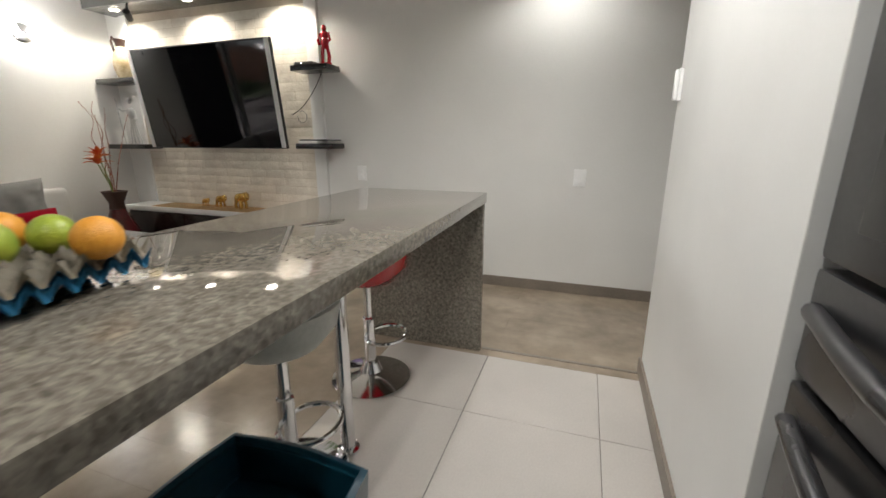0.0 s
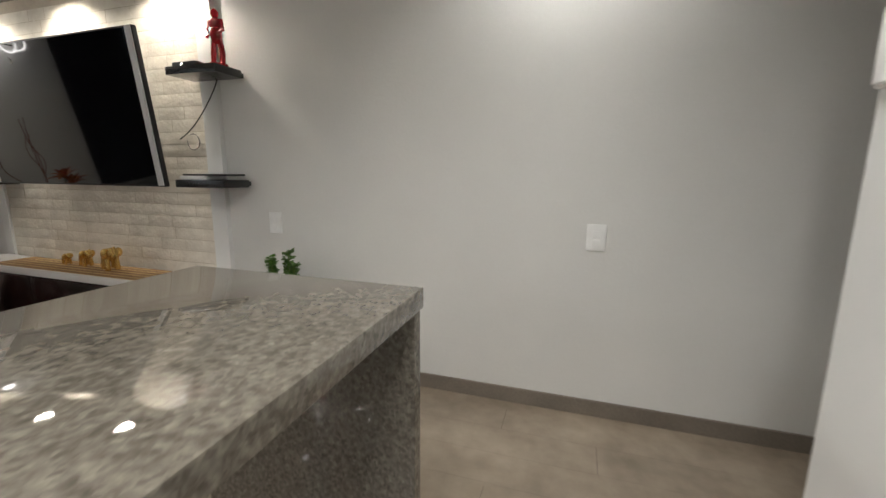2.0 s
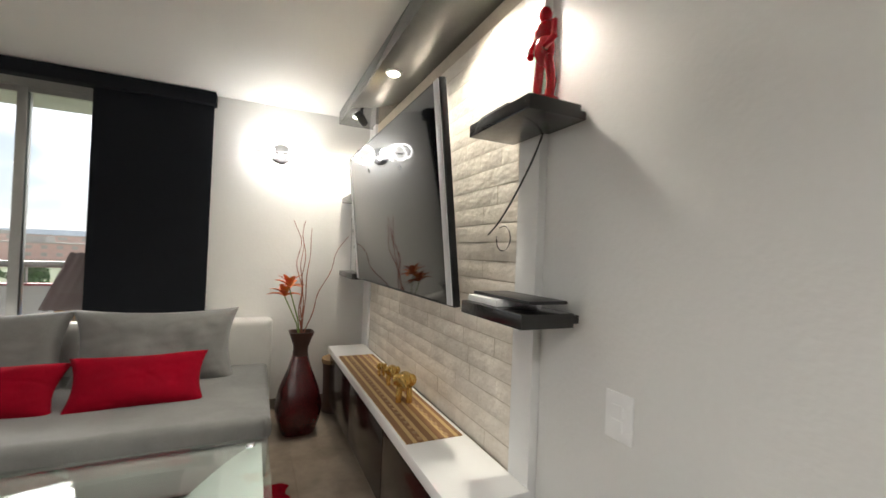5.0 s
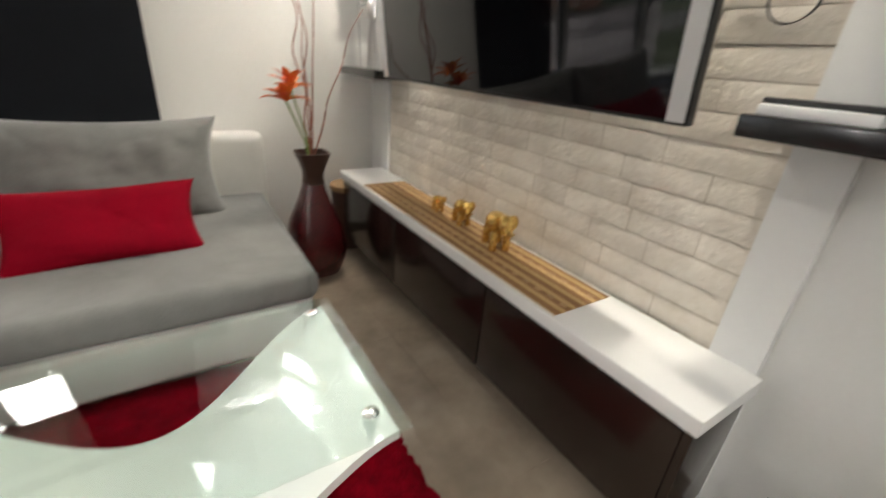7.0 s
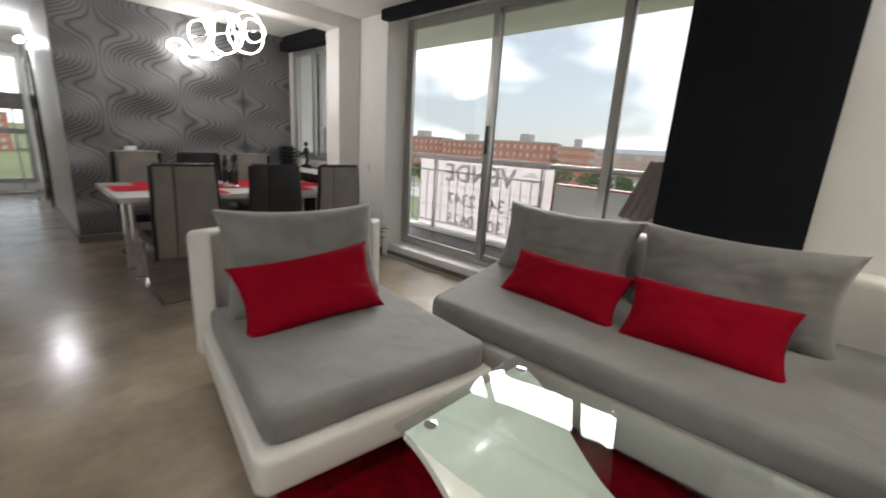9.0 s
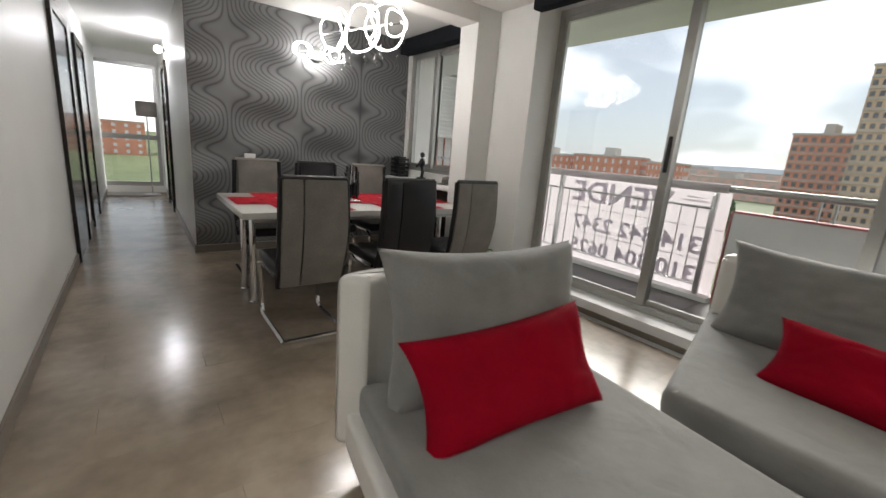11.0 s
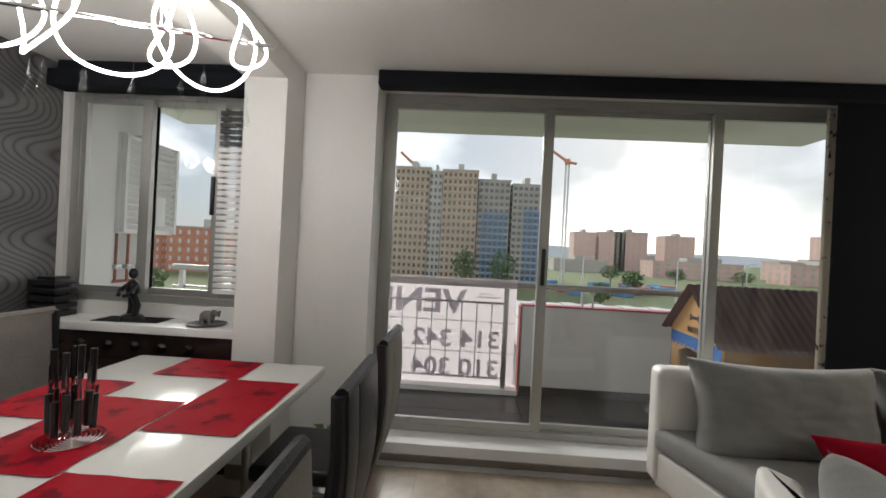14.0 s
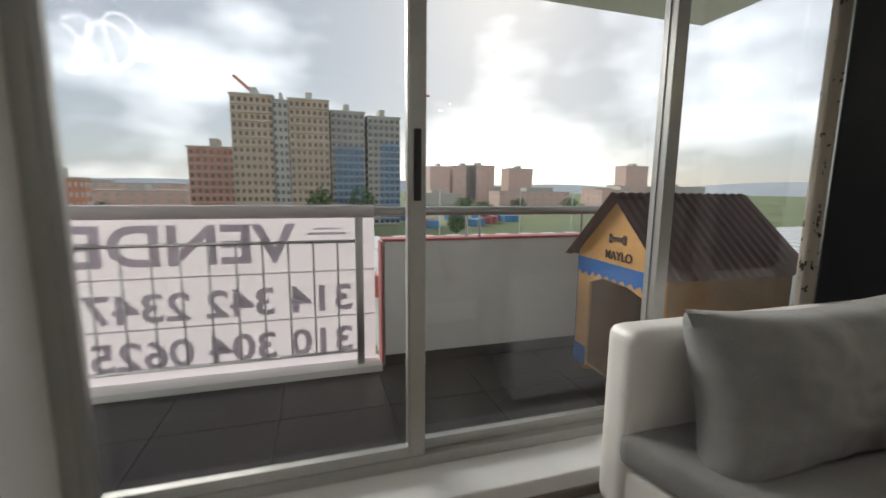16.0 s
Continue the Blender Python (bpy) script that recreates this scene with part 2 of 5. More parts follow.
REDGLOSS = material("red_lacquer", (0.42, 0.004, 0.012), 0.18, coat=0.4)
CERAMIC = material("ochre_ceramic", (0.50, 0.36, 0.16), 0.25, vary=0.3, scale=12, second=(0.72, 0.62, 0.42))
BROWN = material("dark_brown", (0.05, 0.02, 0.012), 0.5)
WOODCUT = material("sawn_wood", (0.38, 0.24, 0.12), 0.7, vary=0.25, scale=14)
TEAL = material("teal_plastic", (0.003, 0.035, 0.055), 0.3, vary=0.2, scale=8)
CARTON_B = material("blue_pulp", (0.015, 0.14, 0.26), 0.85, vary=0.2, scale=20, bump=0.4)
CARTON_G = material("grey_pulp", (0.32, 0.29, 0.23), 0.9, vary=0.2, scale=20, bump=0.4)
ORANGE = material("orange_peel", (0.68, 0.30, 0.03), 0.4, vary=0.12, scale=20, bump=0.3, fine=200)
LIME = material("lime_peel", (0.22, 0.36, 0.03), 0.35, vary=0.2, scale=9, bump=0.2, fine=200, second=(0.42, 0.45, 0.05))
PLASTIC_W = material("white_plastic", (0.90, 0.90, 0.89), 0.35)
PLASTIC_K = material("black_plastic", (0.012, 0.012, 0.013), 0.35)
GREYSEAT = material("pale_grey_seat", (0.45, 0.46, 0.43), 0.35)
LED = material("led_tube", (0.9, 0.9, 0.9), 0.4, emit=((1.0, 0.97, 0.95), 6.0))
SPOTGLOW = material("downlight_lens", (0.9, 0.9, 0.85), 0.4, emit=((1.0, 0.93, 0.75), 12.0))
SLATE = material("dark_balcony_tile", (0.018, 0.019, 0.022), 0.35, vary=0.2, scale=3, random_tint=0.08)
FACADE = material("exterior_paint", (0.72, 0.72, 0.71), 0.7, vary=0.05, scale=2)
BANNER = material("printed_banner", (0.80, 0.74, 0.75), 0.6, vary=0.05, scale=4)
INK = material("banner_ink", (0.74, 0.72, 0.77), 0.6)
for cloth, tint, amount in ((BANNER, (0.76, 0.69, 0.71), 0.55), (INK, (0.67, 0.63, 0.69), 0.55)):
    bnn, bnl = cloth.node_tree.nodes, cloth.node_tree.links
    tl, bmx = bnn.new("ShaderNodeBsdfTranslucent"), bnn.new("ShaderNodeMixShader")
    tl.inputs[0].default_value = (*tint, 1)
    bmx.inputs[0].default_value = amount
    bnl.new(bnn["Principled BSDF"].outputs[0], bmx.inputs[1])
    bnl.new(tl.outputs[0], bmx.inputs[2])
    bnl.new(bmx.outputs[0], bnn["Material Output"].inputs[0])
REDTRIM = material("red_coping", (0.45, 0.12, 0.12), 0.6, vary=0.2)
PLY = material("painted_plywood", (0.62, 0.33, 0.10), 0.6, vary=0.15, scale=9)
PLYDARK = material("raw_plywood", (0.30, 0.17, 0.07), 0.7, vary=0.25, scale=9)
BLUE = material("blue_paint", (0.012, 0.13, 0.42), 0.5, vary=0.15)
ROOFBROWN = material("brown_roof_sheet", (0.15, 0.085, 0.08), 0.5, vary=0.15, scale=6)
LEAFCLOTH = material("leaf_print_curtain", (0.66, 0.62, 0.55), 0.85, vary=0.05, scale=22, second=(0.05, 0.04, 0.035), patch=0.62, spread=0.02)
GRASS = material("far_grass", (0.12, 0.17, 0.06), 0.95, vary=0.3, scale=0.03, fine=1.5, second=(0.22, 0.25, 0.11))
BRICKRED = material("far_brick", (0.58, 0.25, 0.16), 0.9, vary=0.15, scale=0.4, fine=6)
# brick lightened to pink: distance haze mixed into the base colour
HAZEBRICK = material("haze_tinted_brick", (0.66, 0.45, 0.39), 0.95, vary=0.12, scale=0.3, fine=5)
CONCRETE = material("far_concrete", (0.46, 0.43, 0.39), 0.9, vary=0.12, scale=0.3, fine=5)
CONCRETE_O = material("far_clay_block", (0.58, 0.42, 0.28), 0.9, vary=0.15, scale=0.3, fine=5)
NETTING = material("blue_netting", (0.10, 0.24, 0.42), 0.9, vary=0.25, scale=0.3, fine=6)
FARGLASS = material("far_window", (0.06, 0.06, 0.065), 0.2)
for cloth, level in ((BLIND, 0.1), (REDFAB, 0.1), (PLACEMAT, 0.15), (RUG, 0.05), (SLATE, 0.3), (DARKWOOD, 0.35), (FABRIC, 0.3), (LEATHER_G, 0.35), (LEATHER_K, 0.3)):
    cloth.node_tree.nodes["Principled BSDF"].inputs["Specular IOR Level"].default_value = level
# soft rumples and nap on the upholstery
for cloth, size, depth in ((FABRIC, 4.5, 0.03), (REDFAB, 6.0, 0.025), (LEATHER_G, 4.0, 0.012)):
    cn, cl = cloth.node_tree.nodes, cloth.node_tree.links
    cp = cn["Principled BSDF"]
    ctex, cco, cb2 = cn.new("ShaderNodeTexNoise"), cn.new("ShaderNodeTexCoord"), cn.new("ShaderNodeBump")
    ctex.inputs["Scale"].default_value, ctex.inputs["Detail"].default_value, ctex.inputs["Distortion"].default_value = size, 2.0, 1.2
    cl.new(cco.outputs["Object"], ctex.inputs[0])
    cb2.inputs["Strength"].default_value, cb2.inputs["Distance"].default_value = 0.22, depth
    cl.new(ctex.outputs[0], cb2.inputs["Height"])
    cl.new(cp.inputs["Normal"].links[0].from_socket, cb2.inputs["Normal"])
    cl.new(cb2.outputs[0], cp.inputs["Normal"])
FARWHITE = material("far_white_roof", (0.62, 0.62, 0.62), 0.6, vary=0.06, scale=0.2)
FARTREE = material("far_foliage", (0.07, 0.13, 0.04), 0.9, vary=0.4, scale=1.2, fine=8)
# pale blue of distance haze is painted into the hill colour
HAZEHILL = material("haze_tinted_hill", (0.50, 0.53, 0.56), 1.0, vary=0.1, scale=0.01)


# ---- builders ----
def box(x0, x1, y0, y1, z0, z1, bevel=0.0, segs=2, bm=None):
    own = bmesh.new()
    bmesh.ops.create_cube(own, size=1, matrix=Matrix.Translation(((x0 + x1) / 2, (y0 + y1) / 2, (z0 + z1) / 2))
                          @ Matrix.Diagonal((abs(x1 - x0), abs(y1 - y0), abs(z1 - z0), 1)))
    if bevel:
        bmesh.ops.bevel(own, geom=own.edges[:], offset=bevel, segments=segs, profile=0.6, affect="EDGES")
    return merge(bm, own)


def merge(bm, own):
    if bm is None:
        return own
    me = bpy.data.meshes.new("tmp")
    own.to_mesh(me)
    own.free()
    bm.from_mesh(me)
    bpy.data.meshes.remove(me)
    return bm


def lathe(profile, steps=28, square=0.0, bm=None):
    """Rings of (radius, z); square above 0 pulls the section to a rounded square."""
    own = bmesh.new()
    rings = []
    for r, z in profile:
        ring = []
        for i in range(steps):
            a = 2 * math.pi * i / steps
            c, s = math.cos(a), math.sin(a)
            k = 1.0
            if square:
                k = 1 + square * (1 / max(abs(c), abs(s)) - 1)
            ring.append(own.verts.new((r * k * c, r * k * s, z)))
        rings.append(ring)
    for a, b in zip(rings, rings[1:]):
        for i in range(steps):
            own.faces.new((a[i], a[(i + 1) % steps], b[(i + 1) % steps], b[i]))
    own.faces.new(rings[0][::-1])
    own.faces.new(rings[-1])
    bmesh.ops.recalc_face_normals(own, faces=own.faces[:])
    return merge(bm, own)


def tube(points, r, steps=8, closed=False, bm=None, taper=1.0):
    own = bmesh.new()
    pts = [Vector(p) for p in points]
    n = len(pts)
    rings = []
    up = Vector((0.13, 0.21, 0.97))
    for i, p in enumerate(pts):
        a = pts[(i - 1) % n] if (closed or i > 0) else p
        b = pts[(i + 1) % n] if (closed or i < n - 1) else p
        d = (b - a).normalized()
        s = d.cross(up)
        s = s.normalized() if s.length > 1e-4 else Vector((1, 0, 0))
        t = d.cross(s)
        k = r * (1 + (taper - 1) * i / max(1, n - 1))
        rings.append([own.verts.new(p + k * (math.cos(2 * math.pi * j / steps) * s + math.sin(2 * math.pi * j / steps) * t)) for j in range(steps)])
    for i in range(n if closed else n - 1):
        a, b = rings[i], rings[(i + 1) % n]
        for j in range(steps):
            own.faces.new((a[j], a[(j + 1) % steps], b[(j + 1) % steps], b[j]))
    if not closed:
        own.faces.new(rings[0][::-1])
        own.faces.new(rings[-1])
    bmesh.ops.recalc_face_normals(own, faces=own.faces[:])
    return merge(bm, own)


def ball(x, y, z, rx, ry=None, rz=None, seg=16, bm=None):
    own = bmesh.new()
    bmesh.ops.create_uvsphere(own, u_segments=seg, v_segments=max(6, seg * 2 // 3), radius=1,
                              matrix=Matrix.Translation((x, y, z)) @ Matrix.Diagonal((rx, ry or rx, rz or rx, 1)))
    return merge(bm, own)


def prism(outline, z0, z1, bevel=0.0, segs=3):
    bm = bmesh.new()
    lo = [bm.verts.new((x, y, z0)) for x, y in outline]
    f = bm.faces.new(lo)
    r = bmesh.ops.extrude_face_region(bm, geom=[f])
    bmesh.ops.translate(bm, verts=[v for v in r["geom"] if isinstance(v, bmesh.types.BMVert)], vec=(0, 0, z1 - z0))
    bmesh.ops.recalc_face_normals(bm, faces=bm.faces[:])
    if bevel:
        bmesh.ops.bevel(bm, geom=bm.edges[:], offset=bevel, segments=segs, profile=0.6, affect="EDGES")
    return bm


def pillow(w, h, d, seed=0, n=40, pinch=0.12):
    """A stuffed cushion in the xz plane, its thickness along y, with pulled corners and creases."""
    bm = bmesh.new()
    grid = {}
    for side in (1, -1):
        for i in range(n + 1):
            for j in range(n + 1):
                u, v = 2 * i / n - 1, 2 * j / n - 1
                edge = (1 - u ** 4) * (1 - v ** 4)
                x = u * w / 2 * (1 - pinch * (1 - v * v))
                z = v * h / 2 * (1 - pinch * (1 - u * u))
                wob = noise.noise(Vector((x * 7 + seed * 9.1, z * 7, side * 3 + seed)))
                fold = noise.noise(Vector((x * 16 + seed * 3.7, z * 22, side * 5.0)))
                y = side * (d / 2 * max(0.0, edge) ** 0.42 * (1 + 0.18 * wob + 0.09 * fold * (1 - edge * 0.6)))
                crease = max(0.0, 1 - 7 * abs(noise.noise(Vector((x * 4 + z * 3 + seed * 5.3, z * 7 - x * 2, side * 7.0 + seed)))))
                y -= side * 0.008 * crease * min(1, max(0.0, edge) * 2) * (1 - 0.5 * max(0.0, edge))
                if side == -1 and (i in (0, n) or j in (0, n)):
                    grid[side, i, j] = grid[1, i, j]
                else:
                    grid[side, i, j] = bm.verts.new((x, y, z))
    for side in (1, -1):
        for i in range(n):
            for j in range(n):
                q = [grid[side, i, j], grid[side, i + 1, j], grid[side, i + 1, j + 1], grid[side, i, j + 1]]
                bm.faces.new(q if side == -1 else q[::-1])
    return bm


def smooth(me, angle=0.7):
    me.shade_smooth()
    me.set_sharp_from_angle(angle=angle)


def mesh_of(name, bm, mat, sm=True):
    me = bpy.data.meshes.new(name)
    bm.to_mesh(me)
    bm.free()
    if mat:
        me.materials.append(mat)
    if sm:
        smooth(me)
    return me


def part(name, bm, mat, parent, label="", m=None, sm=True):
    ob = new(name, mesh_of(name, bm, mat, sm))
    ob.parent = parent
    if m is not None:
        ob.matrix_basis = m
    return tagged(ob, label)


def thing(name, label, category, loc=(0, 0, 0), rz=0.0, group=""):
    ob = new(name)
    ob.matrix_basis = pose(*loc, 0, 0, rz)
    ob.empty_display_size = 0.1
    return tagged(ob, label, category, group)


def solo(name, bm, mat, label, category, m=None, group="", kind="", sm=True):
    ob = new(name, mesh_of(name, bm, mat, sm))
    if m is not None:
        ob.matrix_basis = m
    return tagged(ob, label, category, group, kind)


def struct(name, bm, mat, label, sm=False):
    return solo(name, bm, mat, label, name.split("_")[0], kind="structure", sm=sm)


# ---- structure ----
def boxes(*bs):
    bm = bmesh.new()
    for b in bs:
        box(*b, bm=bm)
    return bm


CEIL = 2.53
struct("floor_slab", box(-5.19, 2.6, -8.3, 3.95, -0.25, -0.014), GROUT, "screed under the laminate and tiles")
struct("ceiling", box(-5.57, 2.6, -8.3, 4.1, CEIL, 2.7), CEILING, "plain white painted ceiling")
struct("wall_north", box(-5.57, 2.6, 3.95, 4.1, -0.2, CEIL), PLASTER, "smooth off-white plastered wall behind the television")
struct("wall_west", boxes((-5.57, -5.19, -1.62, -0.88, -0.2, CEIL), (-5.57, -5.19, 2.66, 3.95, -0.2, CEIL), (-5.57, -5.19, -0.88, 2.66, 2.515, CEIL),
                          (-5.57, -5.19, -3.02, -2.97, -0.2, CEIL), (-5.57, -5.19, -1.73, -1.62, -0.2, CEIL),
                          (-5.57, -5.19, -2.97, -1.73, -0.2, 0.96), (-5.57, -5.19, -2.97, -1.73, 2.40, CEIL)), PLASTER,
       "off-white plastered window wall with deep reveals")
struct("sill_curb", box(-5.6, -5.27, -0.88, 2.66, -0.2, 0.115, 0.006), WHITE, "low white step under the balcony window")
struct("column", box(-5.19, -4.92, -1.62, -1.36, -0.01, CEIL, 0.004), PLASTER, "off-white plastered column beside the dining window")
struct("beam", box(-4.92, -1.83, -1.62, -1.36, 2.385, CEIL, 0.004), CEILING, "white ceiling beam between living and dining")
struct("wall_dining", box(-5.19, -2.76, -3.17, -3.024, -0.01, CEIL), PLASTER, "wall behind the dining table")
struct("wallpaper", box(-5.188, -2.764, -3.023, -3.016, 0.08, CEIL - 0.002), PAPER, "charcoal wallpaper with raised flowing wave lines")
struct("wall_hall_west", box(-2.92, -2.76, -8.1, -3.17, -0.01, CEIL), PLASTER, "off-white corridor wall")
struct("wall_kitchen", box(-1.83, -1.56, -8.1, 0.97, -0.01, CEIL, 0.003), PLASTER, "off-white wall between kitchen and living room")
struct("wall_pillar", box(0.0, 0.16, 1.46, 2.82, -0.01, CEIL, 0.003), WHITE, "white painted wall end beside the refrigerator")
struct("wall_east", box(2.45, 2.6, -1.8, 3.95, -0.01, CEIL), PLASTER, "plain white closing wall")
struct("wall_south", box(-1.56, 2.6, -1.95, -1.8, -0.01, CEIL), PLASTER, "plain white closing wall of the kitchen")
struct("wall_hall_end", boxes((-2.92, -2.72, -8.3, -8.1, 0, CEIL), (-1.72, -1.5, -8.3, -8.1, 0, CEIL), (-2.72, -1.72, -8.3, -8.1, 0, 0.12),
                              (-2.72, -1.72, -8.3, -8.1, 2.36, CEIL)), PLASTER, "wall round the window at the end of the corridor")
struct("wall_panel", box(-4.86, -2.75, 3.935, 3.949, 0.5, 2.42), MORTAR, "mortar bed of the stone feature panel")
trim = struct("trim", boxes((-2.75, -2.63, 3.915, 3.949, 0.02, 2.42), (-4.95, -4.86, 3.915, 3.949, 0.02, 2.42)), WHITE, "white upright boards framing the stone panel")
tagged(trim, category="trim")
for nm, b in (("north_a", (-2.6, 2.45, 3.936, 3.95, 0, 0.085)), ("dining", (-5.18, -2.76, -3.016, -3.0, 0, 0.078)), ("kitchen", (-1.845, -1.83, -7.9, 0.97, 0, 0.085)),
              ("kitchen_end", (-1.845, -1.57, 0.97, 0.985, 0, 0.085)), ("pillar", (-0.014, 0.0, 1.47, 2.834, 0, 0.085)), ("pillar_end", (0.0, 0.16, 2.82, 2.834, 0, 0.085)),
              ("west", (-5.19, -5.176, 2.66, 3.93, 0, 0.085)), ("west_b", (-5.19, -5.176, -1.35, -0.88, 0, 0.085)), ("hall", (-2.76, -2.746, -8.0, -3.0, 0, 0.085)),
              ("column", (-4.92, -4.906, -1.62, -1.36, 0, 0.085))):
    tagged(struct("baseboard_" + nm, box(*b, 0.003), BASEBOARD, "brown-grey skirting board"), category="baseboard")
tagged(struct("baseboard_sill", box(-5.27, -5.257, -0.88, 2.66, 0, 0.045, 0.003), BASEBOARD, "brown-grey skirting strip below the window step"), category="baseboard")
struct("threshold", box(-0.87, 0.0, 2.80, 2.822, -0.014, 0.003), BASEBOARD, "thin strip between tiles and laminate")


# ---- windows ----
def window(name, label, y0, y1, z0, z1, mull, x, handles=()):
    w = struct(name, box(x - 0.04, x + 0.04, y0, y1, z0, z0 + 0.05, 0.004), ALU, label)
    tagged(w, category="window")
    part("window_frame", boxes((x - 0.04, x + 0.04, y0, y0 + 0.055, z0 + 0.05, z1), (x - 0.04, x + 0.04, y1 - 0.05, y1, z0 + 0.05, z1),
                               (x - 0.04, x + 0.04, y0 + 0.055, y1 - 0.05, z1 - 0.06, z1)), ALU, w, sm=False)
    ys = [y0 + 0.055] + list(mull) + [y1 - 0.05]
    for k, (a, b) in enumerate(zip(ys, ys[1:])):
        off = 0.018 if k % 2 == 0 else -0.018
        p = part("pane", box(x + off - 0.003, x + off + 0.003, a, b, z0 + 0.05, z1 - 0.06), WINGLASS, w, sm=False)
        p.visible_shadow = False
        part("sash", boxes((x + off - 0.016, x + off + 0.016, a, b, z0 + 0.051, z0 + 0.095), (x + off - 0.016, x + off + 0.016, a, b, z1 - 0.10, z1 - 0.061),
                           (x + off - 0.015, x + off + 0.015, a, a + 0.035, z0 + 0.095, z1 - 0.10), (x + off - 0.015, x + off + 0.015, b - 0.035, b, z0 + 0.095, z1 - 0.10)), ALU, w, sm=False)
    for y in mull:
        part("mullion", box(x - 0.037, x + 0.037, y - 0.03, y + 0.035, z0 + 0.052, z1 - 0.062, 0.004), ALU, w, sm=False)
    for y, z in handles:
        part("handle", box(x + 0.037, x + 0.05, y - 0.014, y + 0.014, z - 0.13, z + 0.13, 0.006), PLASTIC_K, w, "black recessed pull handle")
    return w


window("window_1", "sliding aluminium balcony window with clear glass", -0.88, 2.66, 0.117, 2.513, (0.29, 1.45), -5.50, ((0.29, 1.33),))
window("window_2", "aluminium dining window with clear glass", -2.969, -1.731, 0.962, 2.398, (-2.45, -1.945), -5.26, ((-1.97, 1.70),))
we = struct("window_3", boxes((-2.72, -2.66, -8.22, -8.16, 0.12, 2.36), (-1.78, -1.72, -8.22, -8.16, 0.12, 2.36), (-2.66, -1.78, -8.22, -8.16, 1.0, 1.09),
                              (-2.66, -1.78, -8.22, -8.16, 0.12, 0.2), (-2.66, -1.78, -8.22, -8.16, 2.3, 2.36)), ALU, "tall window at the far end of the corridor")
tagged(we, category="window")
part("pane", box(-2.66, -1.78, -8.193, -8.187, 0.2, 2.3), WINGLASS, we, sm=False).visible_shadow = False

# ---- blinds and curtain ----
bl = thing("roller_blind", "charcoal roller blind lowered beside the balcony window", "blind", (-5.13, 2.37, 0))
part("headrail", box(-0.06, 0.05, -3.23, 0.345, 2.428, CEIL - 0.004, 0.012), BLIND, bl, "dark cassette box along the window head")
part("fabric", box(-0.012, -0.006, -0.42, 0.33, 0.05, 2.43), BLIND, bl, sm=False)
part("bottom_bar", box(-0.02, 0.003, -0.42, 0.33, 0.03, 0.06, 0.006), BLIND, bl)
bl2 = thing("roller_blind", "charcoal roller blind rolled up over the dining window", "blind", (-5.13, -2.34, 0))
part("headrail", box(-0.06, 0.08, -0.66, 0.71, 2.35, 2.46, 0.012), BLIND, bl2)
part("roll", box(-0.05, 0.05, -0.62, 0.68, 2.46, CEIL - 0.004, 0.01), BLIND, bl2)
bmc = bmesh.new()
cols = []
for i in range(25):
    yy = 1.955 + 0.10 * i / 24
    xx = -5.22 + 0.018 * math.sin(i * 1.25)
    cols.append((bmc.verts.new((xx, yy, 0.12)), bmc.verts.new((xx, yy, 2.41))))
for a, b in zip(cols, cols[1:]):
    bmc.faces.new((a[0], b[0], b[1], a[1]))
bmesh.ops.solidify(bmc, geom=bmc.faces[:], thickness=0.003)
solo("curtain", bmc, LEAFCLOTH, "narrow folded cream curtain with dark leaf print", "curtain")


# ---- television wall ----
sof = thing("soffit_panel", "glossy dark grey lowered panel with recessed downlights", "ceiling panel", (-3.83, 3.79, 2.42))
part("panel", box(-1.21, 1.20, -0.15, 0.158, 0, CEIL - 2.422, 0.004), SOFFIT, sof)
for dx in (-0.92, 0.0, 0.90):
    d = part("downlight", lathe([(0.05, -0.008), (0.052, -0.001)], 20), STEEL, sof, "round steel downlight ring", pose(dx, -0.05, 0))
    part("lens", lathe([(0.034, -0.013), (0.036, -0.0085)], 18), SPOTGLOW, d, "glowing lens")
cansp = thing("spotlight", "small black adjustable spotlight under the panel", "spotlight", (-4.55, 3.72, 2.418))
part("stem", lathe([(0.012, -0.06), (0.012, 0)], 10), PLASTIC_K, cansp)
part("can", lathe([(0.028, -0.05), (0.033, 0.0), (0.03, 0.05)], 14), PLASTIC_K, cansp, "", pose(0, 0, -0.075, 60, 0, 40))

tv = thing("television", "large flat television tilted forward with silver side strips", "television", (-3.73, 3.76, 1.14))
tvm = pose(0, 0, 0, 6.5, 0, 0)
part("housing", box(-0.83, 0.817, -0.012, 0.016, 0.0, 0.90, 0.004), PLASTIC_K, tv, "black casing", tvm)
part("screen", box(-0.78, 0.765, -0.0165, -0.0125, 0.012, 0.888), SCREEN, tv, "glossy black screen", tvm, sm=False)
for a in (-0.825, 0.766):
    part("side_strip", box(a, a + 0.044, -0.020, -0.0125, 0.008, 0.894, 0.002), SILVER, tv, "silver-white side strip", tvm)
part("wall_bracket", box(-0.25, 0.25, 0.02, 0.185, 0.3, 0.62, 0.01), PLASTIC_K, tv)


for x0, x1, z in ((-2.79, -2.43, 1.82), (-2.80, -2.43, 1.185), (-5.17, -4.62, 1.81), (-5.17, -4.64, 1.17)):
    s = solo("wall_shelf", box(x0, x1, 3.72, 3.913, z - 0.045, z, 0.004), BLACKLAC, "black lacquered floating wall shelf", "shelf", group="floating shelves")
    part("wall_fixing", box(x0 + 0.02, x1 - 0.02, 3.913, 3.95, z - 0.036, z - 0.01), BLACKLAC, s)

